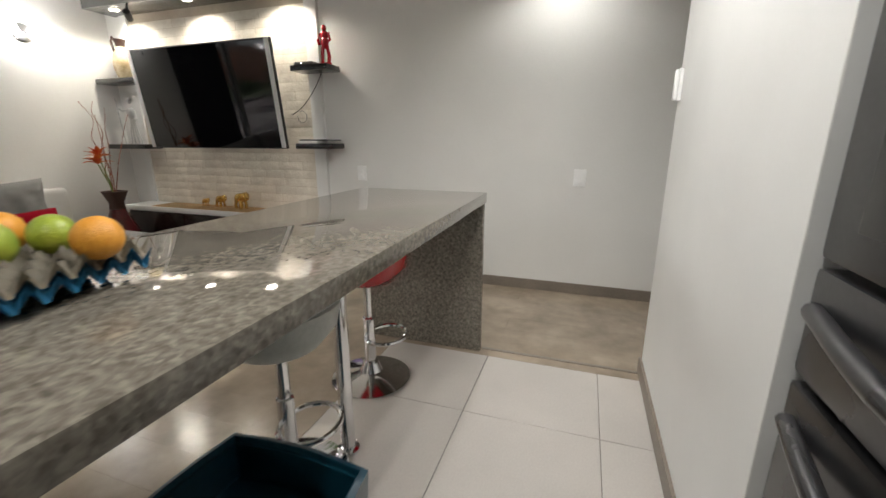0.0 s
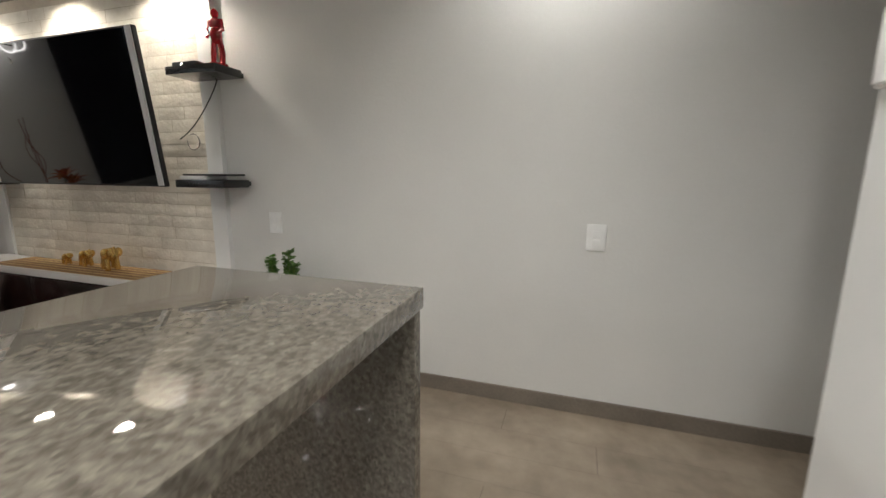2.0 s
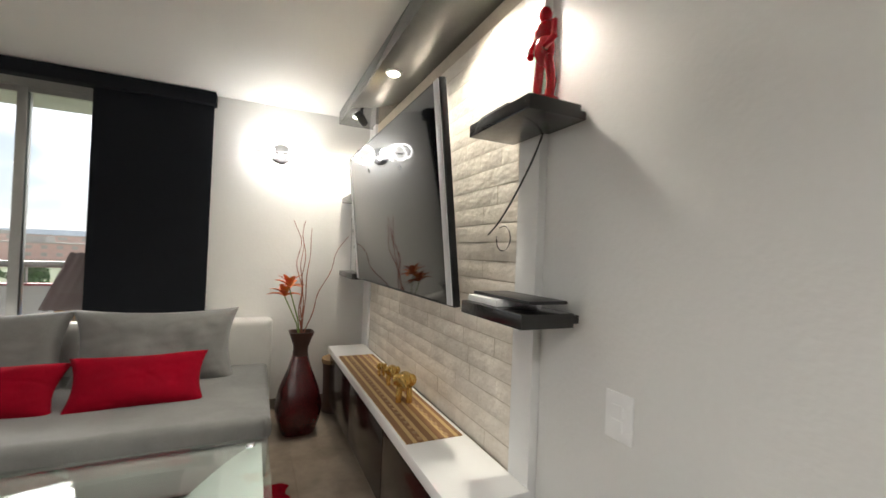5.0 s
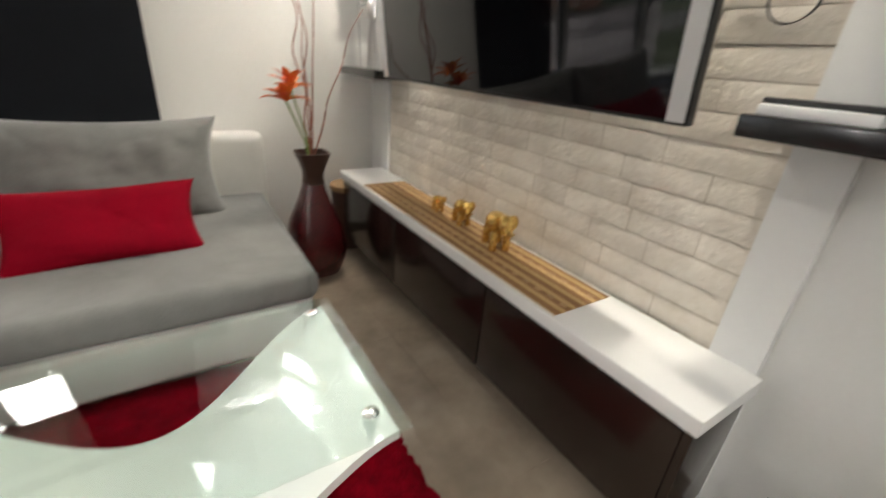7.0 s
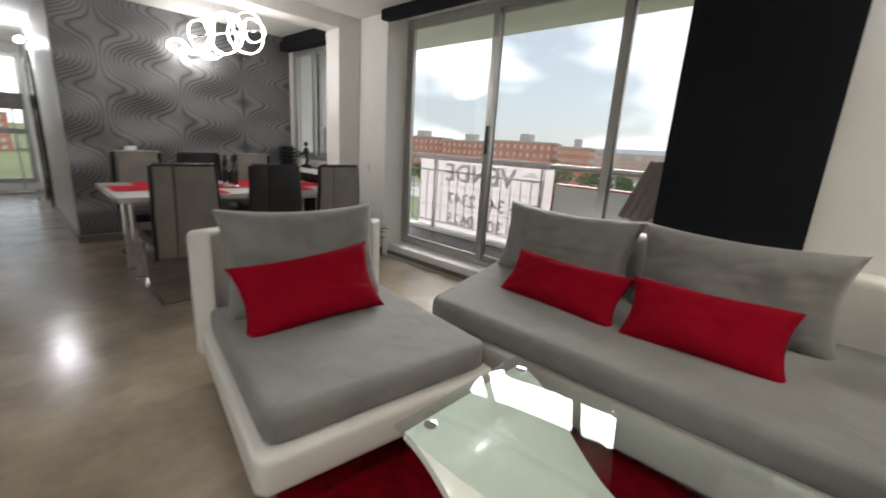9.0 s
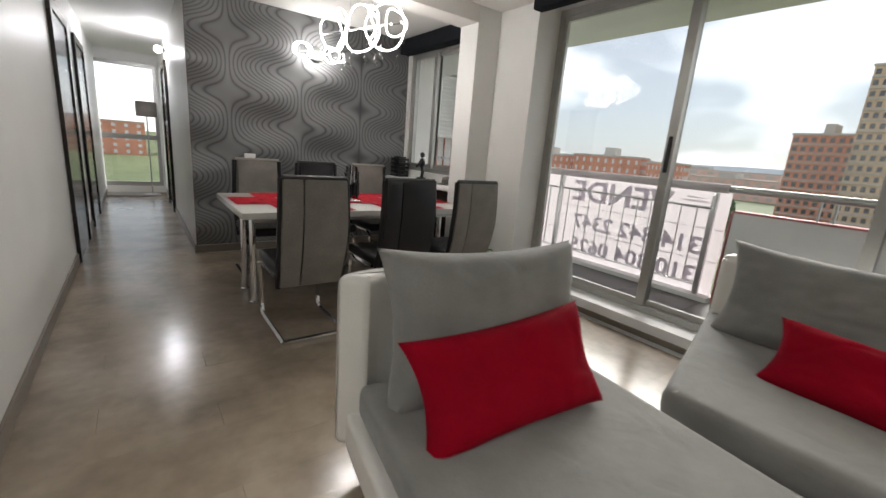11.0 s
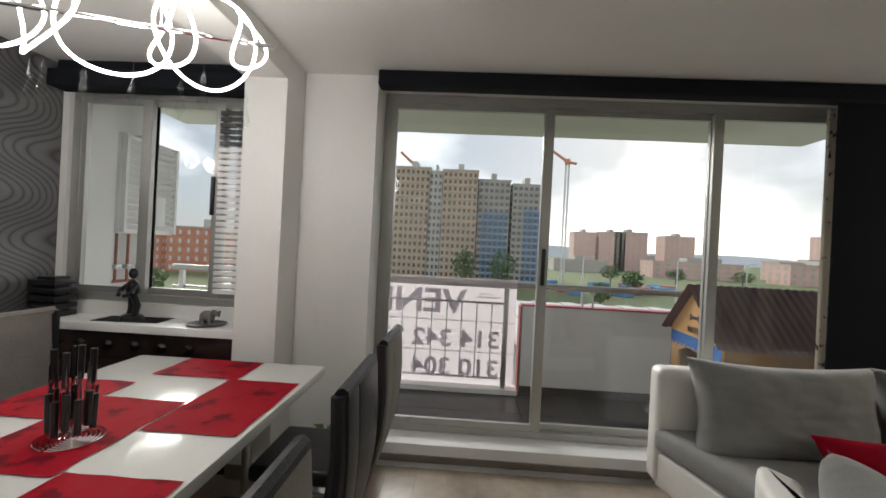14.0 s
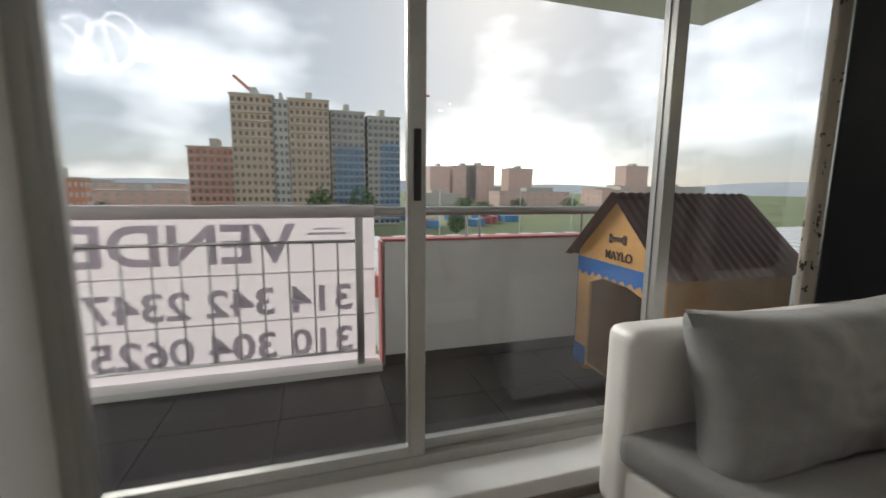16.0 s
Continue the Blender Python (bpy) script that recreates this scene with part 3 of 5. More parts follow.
rt = thing("router", "flat black set-top box on the wall shelf", "router", (-2.68, 3.82, 1.821))
part("body", box(-0.09, 0.09, -0.07, 0.07, 0, 0.028, 0.006), PLASTIC_K, rt)
part("led", box(-0.02, -0.01, -0.072, -0.069, 0.012, 0.016), SPOTGLOW, rt)
gc = thing("game_console", "slim white and black box on the lower shelf", "console", (-2.64, 3.82, 1.186))
part("body", box(-0.14, 0.05, -0.085, 0.08, 0, 0.022, 0.004), PLASTIC_W, gc, "white casing")
part("lid", box(-0.145, 0.19, -0.06, 0.085, 0.0225, 0.034, 0.004), PLASTIC_K, gc, "black upper casing")
cb = []
for i in range(26):
    a = i / 25
    cb.append((-2.62 - 0.34 * a, 3.918 - 0.02 * math.sin(a * 3.1), 1.78 - 0.34 * a ** 0.8 - 0.05 * math.sin(a * 3.1)))
cable = solo("power_cable", tube(cb, 0.0038, 6), PLASTIC_K, "loose black cable hanging behind the television", "cable")
loop = [(-2.86 + 0.05 * math.cos(a), 3.928, 1.42 + 0.05 * math.sin(a)) for a in np.linspace(0, 2 * math.pi, 20)[:-1]]
part("coil", tube(loop, 0.003, 6, True), PLASTIC_K, cable)


def figure(loc, h):
    """A slim standing figurine, plain shape in one mesh."""
    bm = bmesh.new()
    lathe([(0.05, 0), (0.045, 0.015)], 14, bm=bm)
    for sx in (-1, 1):
        tube([(sx * 0.026, 0, 0.014), (sx * 0.03, 0.004, 0.06), (sx * 0.018, 0, 0.13)], 0.014, 8, bm=bm)
    ball(0, 0, 0.155, 0.034, 0.026, 0.045, 12, bm)
    ball(0, 0, 0.205, 0.038, 0.026, 0.03, 12, bm)
    for sx in (-1, 1):
        tube([(sx * 0.036, 0, 0.22), (sx * 0.05, -0.008, 0.17), (sx * 0.03, -0.025, 0.14)], 0.0105, 7, bm=bm)
    ball(0, 0, 0.252, 0.019, 0.02, 0.024, 10, bm)
    bmesh.ops.scale(bm, verts=bm.verts[:], vec=(h / 0.276,) * 3)
    return solo("figurine", bm, REDGLOSS, "glossy red standing figurine on the wall shelf", "figurine", pose(*loc))


figure((-2.50, 3.82, 1.8205), 0.31)
jug = thing("jug", "ochre ceramic jug with dark brown spout and handle", "jug", (-4.88, 3.83, 1.8105))
part("body", lathe([(0.055, 0), (0.075, 0.05), (0.09, 0.13), (0.08, 0.22), (0.05, 0.27), (0.04, 0.30)], 24), CERAMIC, jug)
part("neck", lathe([(0.04, 0.30), (0.045, 0.34), (0.06, 0.37), (0.055, 0.372), (0.03, 0.31)], 20), BROWN, jug, "dark glazed neck")
part("handle", tube([(-0.04, 0, 0.33), (-0.10, 0, 0.40), (-0.12, 0, 0.36), (-0.085, 0, 0.2)], 0.012, 8), BROWN, jug)
rob = thing("wire_sculpture", "small steel wire musician sculpture on the shelf", "sculpture", (-4.86, 3.80, 1.1705))
part("body", ball(0, 0, 0.31, 0.05, 0.03, 0.06, 12), STEEL, rob)
part("head", ball(0, 0, 0.43, 0.022, 0.02, 0.03, 10), STEEL, rob)
for dx in (-0.06, -0.02, 0.03, 0.07):
    part("leg", tube([(dx * 1.2, 0.01, 0), (dx * 0.7, 0, 0.14), (dx * 0.3, 0, 0.27)], 0.006, 6), STEEL, rob)
part("arm", tube([(-0.04, 0, 0.34), (-0.10, -0.02, 0.33), (-0.15, -0.01, 0.36)], 0.006, 6), STEEL, rob)
part("staff", tube([(-0.12, -0.02, 0.0), (-0.17, -0.02, 0.46)], 0.004, 6), STEEL, rob)
part("arm", tube([(0.04, 0, 0.34), (0.09, -0.02, 0.25), (0.05, -0.04, 0.2)], 0.006, 6), STEEL, rob)


def switch_plate(x, z, label):
    s = thing("light_switch", label, "light switch", (x, 3.95, z))
    part("plate", box(-0.045, 0.045, -0.009, -0.0005, -0.065, 0.065, 0.004), PLASTIC_W, s)
    for dz in (-0.024, 0.016):
        part("rocker", box(-0.018, 0.018, -0.014, -0.0085, dz - 0.016, dz + 0.016, 0.002), PLASTIC_W, s)


switch_plate(-0.405, 0.935, "white double rocker switch on the wall")
switch_plate(-2.28, 0.925, "white double socket plate near the stone panel")
ic = thing("intercom", "slim white intercom handset on the wall end", "intercom", (-0.001, 2.775, 1.385))
part("body", box(-0.016, 0, -0.035, 0.03, 0, 0.135, 0.005), PLASTIC_W, ic)
part("handset", box(-0.030, -0.0155, -0.024, 0.012, 0.004, 0.131, 0.005), PLASTIC_W, ic)

# media cabinet
cab = thing("media_cabinet", "low dark cabinet with thick white top under the television", "cabinet", (-3.78, 3.78, 0))
part("body", box(-1.15, 1.155, -0.135, 0.13, 0.10, 0.50, 0.004), DARKWOOD, cab, "dark glossy carcass")
part("plinth", box(-1.1, 1.1, -0.05, 0.12, 0, 0.10), BLACKLAC, cab)
part("top", box(-1.17, 1.17, -0.165, 0.134, 0.505, 0.555, 0.006), WHITE, cab, "white slab top")
for k in range(3):
    a = -1.13 + k * 0.757
    part("door", box(a, a + 0.75, -0.150, -0.1355, 0.115, 0.488, 0.003), DARKWOOD, cab, "dark glossy drop front")
mat_ = thing("bamboo_runner", "striped bamboo runner on the white cabinet top", "table runner", (-3.82, 3.775, 0.556))
part("weave", box(-0.75, 0.75, -0.145, 0.115, 0, 0.004), BAMBOO, mat_, sm=False)
for k in range(26):
    part("cross_stitch", box(-0.74 + k * 0.058, -0.715 + k * 0.058, -0.085, -0.066, 0.0042, 0.0062), WOODCUT, mat_, sm=False)
    part("cross_stitch", box(-0.74 + k * 0.058, -0.715 + k * 0.058, 0.04, 0.056, 0.0042, 0.0062), WOODCUT, mat_, sm=False)


def elephant(x, y, h, rz):
    bm = bmesh.new()
    ball(-0.02, 0, 0.58, 0.44, 0.27, 0.26, 16, bm)
    ball(0.42, 0, 0.72, 0.2, 0.18, 0.2, 14, bm)
    for ex in (-1, 1):
        ball(0.33, ex * 0.21, 0.70, 0.05, 0.15, 0.19, 10, bm)
        for lx in (-0.27, 0.25):
            tube([(lx, ex * 0.16, 0.0), (lx, ex * 0.16, 0.2), (lx * 0.9, ex * 0.14, 0.46)], 0.092, 9, bm=bm)
        tube([(0.54, ex * 0.10, 0.58), (0.70, ex * 0.11, 0.54), (0.78, ex * 0.11, 0.62)], 0.03, 6, bm=bm, taper=0.4)
    tube([(0.56, 0, 0.66), (0.70, 0, 0.54), (0.80, 0, 0.62), (0.79, 0, 0.82), (0.68, 0, 0.96)], 0.085, 9, bm=bm, taper=0.5)
    tube([(-0.46, 0, 0.60), (-0.52, 0, 0.45), (-0.50, 0, 0.28)], 0.022, 6, bm=bm)
    bmesh.ops.scale(bm, verts=bm.verts[:], vec=(h,) * 3)
    solo("elephant_figurine", bm, GOLD, "gilded elephant figurine with raised trunk on the runner", "figurine", pose(x, y, 0.5605, 0, 0, rz), group="golden elephants")


elephant(-4.03, 3.80, 0.09, -12)
elephant(-3.84, 3.81, 0.13, -15)
elephant(-3.56, 3.79, 0.175, -20)


# ---- wall lamps ----
def loops_lamp(name, label, loc, rz, n=5, span=0.3, r=0.085):
    t = thing(name, label, "wall lamp", loc, rz)
    part("backplate", lathe([(0.075, 0), (0.078, 0.02), (0.06, 0.03)], 24), STEEL, t, "round steel plate", pose(0, 0, 0, 90, 0, 0))
    rnd = random.Random(4)
    for sx in (-1, 1):
        part("arm", tube([(0, -0.03, 0), (sx * 0.1, -0.08, 0.012), (sx * 0.2, -0.09, -0.012)], 0.006, 6), CHROME, t)
        pts = []
        for i in range(46):
            a = i / 46 * 4 * math.pi
            pts.append((sx * (0.13 + 0.085 * (i / 45)) + r * math.cos(a + sx) * 0.9, -0.09 + 0.03 * math.sin(a * 0.5), r * math.sin(a + sx) * (1 - 0.3 * i / 45) + 0.01))
        part("led_loop", tube(pts, 0.0058, 7), LED, t, "glowing white led tube")
        part("crystal", lathe([(0.002, -0.19), (0.012, -0.175), (0.006, -0.15), (0.002, -0.14)], 8), GLASS, t, "clear drop crystal", pose(sx * 0.15, -0.08, 0.04))
    return t


loops_lamp("wall_lamp", "led loop wall lamp glowing white beside the blind", (-5.188, 3.2, 2.13), 90)
loops_lamp("wall_lamp", "led loop wall lamp glowing on the dark wallpaper", (-4.0, -3.015, 2.15), 180)

# ---- chandelier ----
ch = thing("chandelier", "hanging chandelier of glowing led rings with crystal drops", "chandelier", (-3.8, -1.42, 0), 108)
part("canopy", box(-0.17, 0.17, -0.06, 0.06, 2.47, CEIL - 0.003, 0.006), CHROME, ch, "chrome ceiling box")
part("bar", tube([(-0.47, 0, 2.10), (0.47, 0, 2.10)], 0.008, 8), CHROME, ch)
for dx in (-0.12, 0.12):
    part("suspension_rod", tube([(dx, 0, 2.10), (dx, 0, 2.475)], 0.004, 6), CHROME, ch)
rnd = random.Random(7)
for k, (cx, rr, tilt) in enumerate(((-0.34, 0.13, 20), (-0.20, 0.15, -35), (-0.02, 0.17, 12), (0.16, 0.13, -50), (0.25, 0.165, 25), (0.38, 0.09, 70))):
    ring = [(rr * 0.92 * math.cos(a), 0.03 * math.sin(2 * a + k), rr * math.sin(a)) for a in np.linspace(0, 2 * math.pi, 40)[:-1]]
    part("led_ring", tube(ring, 0.0055, 7, True), LED, ch, "glowing white ring tube", pose(cx, 0.02 * (-1) ** k, 2.10, 0, 0, tilt))
for cx in (-0.40, -0.24, -0.20, -0.07, 0.04, 0.19, 0.26, 0.38):
    part("crystal", lathe([(0.002, -0.15), (0.016, -0.12), (0.012, -0.1), (0.003, -0.06), (0.01, -0.05), (0.003, -0.03), (0.001, 0.0)], 8), GLASS, ch,
         "clear drop crystal", pose(cx, 0.03 * math.sin(cx * 19), 1.97 + 0.02 * math.sin(cx * 31)))


# ---- kitchen ----
counter = thing("counter", "grey-brown polished granite breakfast counter with waterfall end", "counter", (0, 0, 0))
part("worktop", prism([(-1.545, -1.0), (-0.825, -1.0), (-0.87, 2.81), (-1.635, 2.81), (-1.635, 0.99), (-1.545, 0.99)], 0.885, 0.94, 0.004, 2), GRANITE, counter)
part("waterfall_panel", box(-1.625, -0.878, 2.765, 2.806, 0, 0.884, 0.003), GRANITE, counter)
part("support_post", lathe([(0.045, 0), (0.045, 0.012), (0.028, 0.016), (0.028, 0.884)], 18), CHROME, counter, "chrome tubular leg", pose(-1.19, 1.81, 0))


def stool(x, y, mat, label, rz=0):
    s = thing("bar_stool", label, "bar stool", (x, y, 0), rz, "bar stools")
    part("base", lathe([(0.20, 0), (0.205, 0.006), (0.17, 0.016), (0.06, 0.045), (0.04, 0.09)], 32), CHROME, s, "round chrome foot")
    part("column", lathe([(0.03, 0.09), (0.03, 0.34), (0.022, 0.345), (0.022, 0.56)], 16), CHROME, s)
    ring = [(0.10 + 0.10 * math.cos(a), 0.115 * math.sin(a), 0.26) for a in np.linspace(0, 2 * math.pi, 28)[:-1]]
    part("footrest", tube(ring, 0.010, 7, True), CHROME, s, "chrome ring footrest")
    bm = lathe([(0.05, 0.53), (0.14, 0.55), (0.20, 0.62), (0.215, 0.70), (0.205, 0.705), (0.185, 0.635), (0.12, 0.59), (0.02, 0.58)], 30)
    part("seat", bm, mat, s, "moulded shell seat")


stool(-1.36, 2.32, REDGLOSS, "chrome bar stool with glossy red shell seat")
stool(-1.31, 1.62, GREYSEAT, "chrome bar stool with pale grey shell seat")

binn = thing("waste_bin", "dark teal waste bin with liner under the counter edge", "waste bin", (-1.02, 1.12, 0))
part("body", lathe([(0.17, 0), (0.175, 0.02), (0.212, 0.41), (0.217, 0.43), (0.2, 0.43), (0.165, 0.03)], 32, 0.7), TEAL, binn)
part("liner", lathe([(0.221, 0.33), (0.226, 0.44), (0.210, 0.446), (0.18, 0.25)], 32, 0.7), TEAL, binn, "folded dark bag edge")

fr = thing("refrigerator", "dark stainless refrigerator with curved drawer handles", "refrigerator", (0.395, 0.99, 0))
part("body", box(-0.32, 0.36, -0.46, 0.44, 0.02, 1.78, 0.01), DARKSTEEL, fr)
for y0, y1 in ((-0.455, -0.012), (-0.008, 0.435)):
    d = part("door", box(-0.385, -0.322, y0, y1, 1.03, 1.775, 0.012), DARKSTEEL, fr)
part("dispenser", box(-0.391, -0.384, 0.1, 0.34, 1.09, 1.42, 0.003), BLACKGLASS, fr, "black glass dispenser panel")
for z0, z1 in ((0.82, 1.015), (0.06, 0.805)):
    d = part("drawer", box(-0.385, -0.322, -0.455, 0.435, z0, z1, 0.012), DARKSTEEL, fr)
    pts = [(-0.39 - 0.055 * math.sin(math.pi * i / 20), -0.42 + 0.82 * i / 20, z1 - 0.07) for i in range(21)]
    part("handle", tube(pts, 0.017, 10), DARKSTEEL, d, "curved bar handle")
part("gap_strip", box(-0.345, -0.325, -0.45, 0.43, 1.012, 1.034), BLACKLAC, fr)
for k, (lx, ly) in enumerate(((-0.95, 1.9), (-0.35, 1.9), (-0.6, 0.4), (-0.6, 3.55))):
    d = thing("downlight", "round recessed ceiling downlight glowing warm white", "downlight", (lx, ly, CEIL), group="kitchen downlights")
    part("ring", lathe([(0.06, -0.012), (0.062, -0.0005)], 20), STEEL, d)
    part("lens", lathe([(0.042, -0.018), (0.044, -0.0125)], 18), SPOTGLOW, d)


def tray(z, mat, label, name):
    bm = bmesh.new()
    n, cell = 30, 0.05
    g = {}
    for i in range(n + 1):
        for j in range(n + 1):
            u, v = i / n * 0.30 - 0.15, j / n * 0.30 - 0.15
            g[i, j] = bm.verts.new((u, v, z + 0.022 * math.cos(2 * math.pi * u / cell) * math.cos(2 * math.pi * v / cell) + 0.03))
    for i in range(n):
        for j in range(n):
            bm.faces.new((g[i, j], g[i + 1, j], g[i + 1, j + 1], g[i, j + 1]))
    bmesh.ops.solidify(bm, geom=bm.faces[:], thickness=0.004)
    return solo(name, bm, mat, label, "egg tray", pose(-1.36, 1.03, 0, 0, 0, 12))


tray(0.946, CARTON_B, "blue moulded pulp egg tray on the counter", "egg_tray")
tray(0.972, CARTON_G, "grey moulded pulp egg tray holding fruit", "egg_tray")
for nm, mt, fx, fy, r in (("orange", ORANGE, -1.23, 1.10, 0.042), ("lime", LIME, -1.34, 0.99, 0.043), ("lime", LIME, -1.36, 1.10, 0.040), ("mango", ORANGE, -1.45, 1.06, 0.043),
                          ("lime", LIME, -1.46, 0.97, 0.040), ("orange", ORANGE, -1.30, 0.92, 0.038)):
    solo(nm, ball(0, 0, 0, r, r * 1.06, r * 0.97, 18), mt, "ripe %s resting in the egg tray" % nm, "fruit", pose(fx, fy, 1.0 + r, 20, 15, 40), group="fruit in the tray")


# ---- living room ----
sofa = thing("sofa", "low white leather sofa with grey fabric seat", "sofa", (-4.45, 2.08, 0))
for dx, dy in ((-0.5, -0.95), (-0.5, 0.98), (0.45, -0.75), (0.45, 0.95)):
    part("leg", lathe([(0.022, 0), (0.028, 0.075)], 10), CHROME, sofa, "", pose(dx, dy, 0))
seat_o = [(-0.62, -1.17), (0.56, -0.86), (0.59, -0.80), (0.57, 1.04), (0.54, 1.07), (-0.62, 1.08)]
part("base", prism([(x * 0.985, y * 0.985) for x, y in seat_o], 0.075, 0.288, 0.03, 3), LEATHER_W, sofa, "white leather plinth")
part("seat", prism(seat_o, 0.29, 0.428, 0.05, 4), FABRIC, sofa, "thick grey fabric seat cushion")
part("back", box(-0.72, -0.57, -1.16, 1.11, 0.09, 0.78, 0.055, 4), LEATHER_W, sofa, "upright white leather back")
for nm, mt, w, h, d, loc, rx, rz, lb in (
        ("cushion", FABRIC, 0.99, 0.53, 0.29, (-4.85, 1.50, 0.63), -14, -91, "large grey back cushion on the sofa"),
        ("cushion", FABRIC, 0.97, 0.53, 0.29, (-4.84, 2.46, 0.635), -14, -89, "large grey back cushion on the sofa"),
        ("cushion", REDFAB, 0.76, 0.32, 0.17, (-4.40, 1.74, 0.52), -36, -95, "red lumbar cushion leaning on grey cushion"),
        ("cushion", REDFAB, 0.69, 0.35, 0.17, (-4.39, 2.45, 0.53), -36, -86, "red lumbar cushion leaning on grey cushion")):
    solo(nm, pillow(w, h, d, loc[1]), mt, lb, "cushion", pose(*loc) @ pose(0, 0, 0, 0, 0, rz + 180) @ pose(0, 0, 0, rx, 0, 0), group="sofa cushions")

arm = thing("lounge_chair", "armless white leather lounge chair with grey seat", "armchair", (-3.31, 1.11, 0), -8)
for dx, dy in ((-0.43, 0.50), (0.43, 0.50), (-0.38, -0.42), (0.38, -0.42)):
    part("leg", lathe([(0.008, 0), (0.016, 0.125)], 10), CHROME, arm, "slim tapered leg", pose(dx, dy, 0.0))
part("base", prism([(-0.50, -0.46), (0.50, -0.46), (0.53, 0.59), (0.50, 0.63), (-0.50, 0.63), (-0.53, 0.59)], 0.12, 0.272, 0.03, 3), LEATHER_W, arm, "white leather plinth")
part("seat", prism([(-0.47, -0.42), (0.47, -0.42), (0.49, 0.56), (0.46, 0.60), (-0.46, 0.60), (-0.49, 0.56)], 0.274, 0.405, 0.045, 4), FABRIC, arm, "grey fabric seat cushion")
outer = [(0.54 * math.sin(a), -0.46 - 0.13 * math.cos(a)) for a in np.linspace(-1.45, 1.45, 15)]
inner = [(0.44 * math.sin(a), -0.40 - 0.09 * math.cos(a)) for a in np.linspace(1.45, -1.45, 15)]
part("back", prism(outer + inner, 0.13, 0.79, 0.03, 3), LEATHER_W, arm, "curved white leather back")
solo("cushion", pillow(0.84, 0.56, 0.28, 5), FABRIC, "grey back cushion on the lounge chair", "cushion", pose(-3.34, 0.80, 0.635, 14, 0, -8) @ pose(0, 0, 0, 0, 0, 180))
solo("cushion", pillow(0.70, 0.36, 0.17, 6), REDFAB, "red lumbar cushion on the lounge chair", "cushion", pose(-3.25, 1.02, 0.545, 28, 5, -8) @ pose(0, 0, 0, 0, 0, 180))

bmr = bmesh.new()
nx, ny = 60, 80
gr = {}
for i in range(nx + 1):
    for j in range(ny + 1):
        u, v = i / nx, j / ny
        e = min(u, 1 - u, v, 1 - v)
        jit = 0.012 if e == 0 else 0.004
        zz = 0.004 + min(1, e * 40) * (0.016 + 0.012 * random.random())
        gr[i, j] = bmr.verts.new((-3.98 + 1.17 * u + random.uniform(-jit, jit), 1.5 + 1.75 * v + random.uniform(-jit, jit), zz))
for i in range(nx):
    for j in range(ny):
        bmr.faces.new((gr[i, j], gr[i + 1, j], gr[i + 1, j + 1], gr[i, j + 1]))
solo("rug", bmr, RUG, "dark red shaggy rug under the coffee table", "rug")

ct = thing("coffee_table", "glass coffee table on a white wave-shaped base", "coffee table", (-3.38, 2.52, 0.026), 0)
tg = part("glass_top", box(-0.345, 0.345, -0.61, 0.61, 0.355, 0.367, 0.004), TABLEGLASS, ct, "clear glass top with green edge")
tg.visible_shadow = False
bmw = bmesh.new()
ww = []
for i in range(49):
    v = i / 48
    yy = -0.58 + 1.16 * v
    z = 0.345 - 0.29 * math.sin(math.pi * v) ** 1.7
    narrow = 0.10 * math.sin(math.pi * v) ** 2
    ww.append([bmw.verts.new((x, yy, z)) for x in (-0.325 + narrow * 0.9, -0.1, 0.12, 0.325)])
for a, b in zip(ww, ww[1:]):
    for k in range(3):
        bmw.faces.new((a[k], a[k + 1], b[k + 1], b[k]))
bmesh.ops.recalc_face_normals(bmw, faces=bmw.faces[:])
bmesh.ops.solidify(bmw, geom=bmw.faces[:], thickness=0.028)
part("wave_base", bmw, GLOSSWHITE, ct, "bent white gloss sheet")
for dx in (-0.26, 0.26):
    for dy in (-0.53, 0.53):
        part("disc", lathe([(0.022, 0.3672), (0.022, 0.372), (0.015, 0.374)], 18), CHROME, ct, "chrome fixing disc", pose(dx, dy, 0))

vs = thing("floor_vase", "tall oxblood lacquered vase with square flared mouth", "vase", (-4.68, 3.37, 0))
part("body", lathe([(0.10, 0), (0.12, 0.02), (0.155, 0.13), (0.165, 0.2), (0.14, 0.32), (0.085, 0.46), (0.055, 0.56)], 36, 0.55), VASE, vs, "red-brown lacquered belly")
part("neck", lathe([(0.055, 0.5602), (0.05, 0.60), (0.052, 0.63), (0.068, 0.68), (0.088, 0.735), (0.079, 0.737), (0.04, 0.62)], 36, 0.8), BROWN, vs, "dark neck with square flared mouth")
fl = thing("dried_arrangement", "curly willow sticks and orange flowers in the vase", "dried flowers", (-4.68, 3.37, 0.60))
rnd = random.Random(3)
for k, (ex, ey, ez) in enumerate(((-0.10, -0.05, 0.96), (-0.05, 0.0, 0.96), (0.0, 0.05, 0.90), (-0.08, 0.32, 0.86), (-0.02, -0.02, 0.84))):
    pts = []
    for i in range(26):
        a = i / 25
        w = 0.022 * math.sin(a * 17 + k * 2) * (0.3 + a)
        pts.append((ex * a + w, ey * a ** 1.3 + 0.8 * w * math.cos(k), ez * a))
    part("willow_stick", tube(pts, 0.005, 6, taper=0.45), STICK, fl)
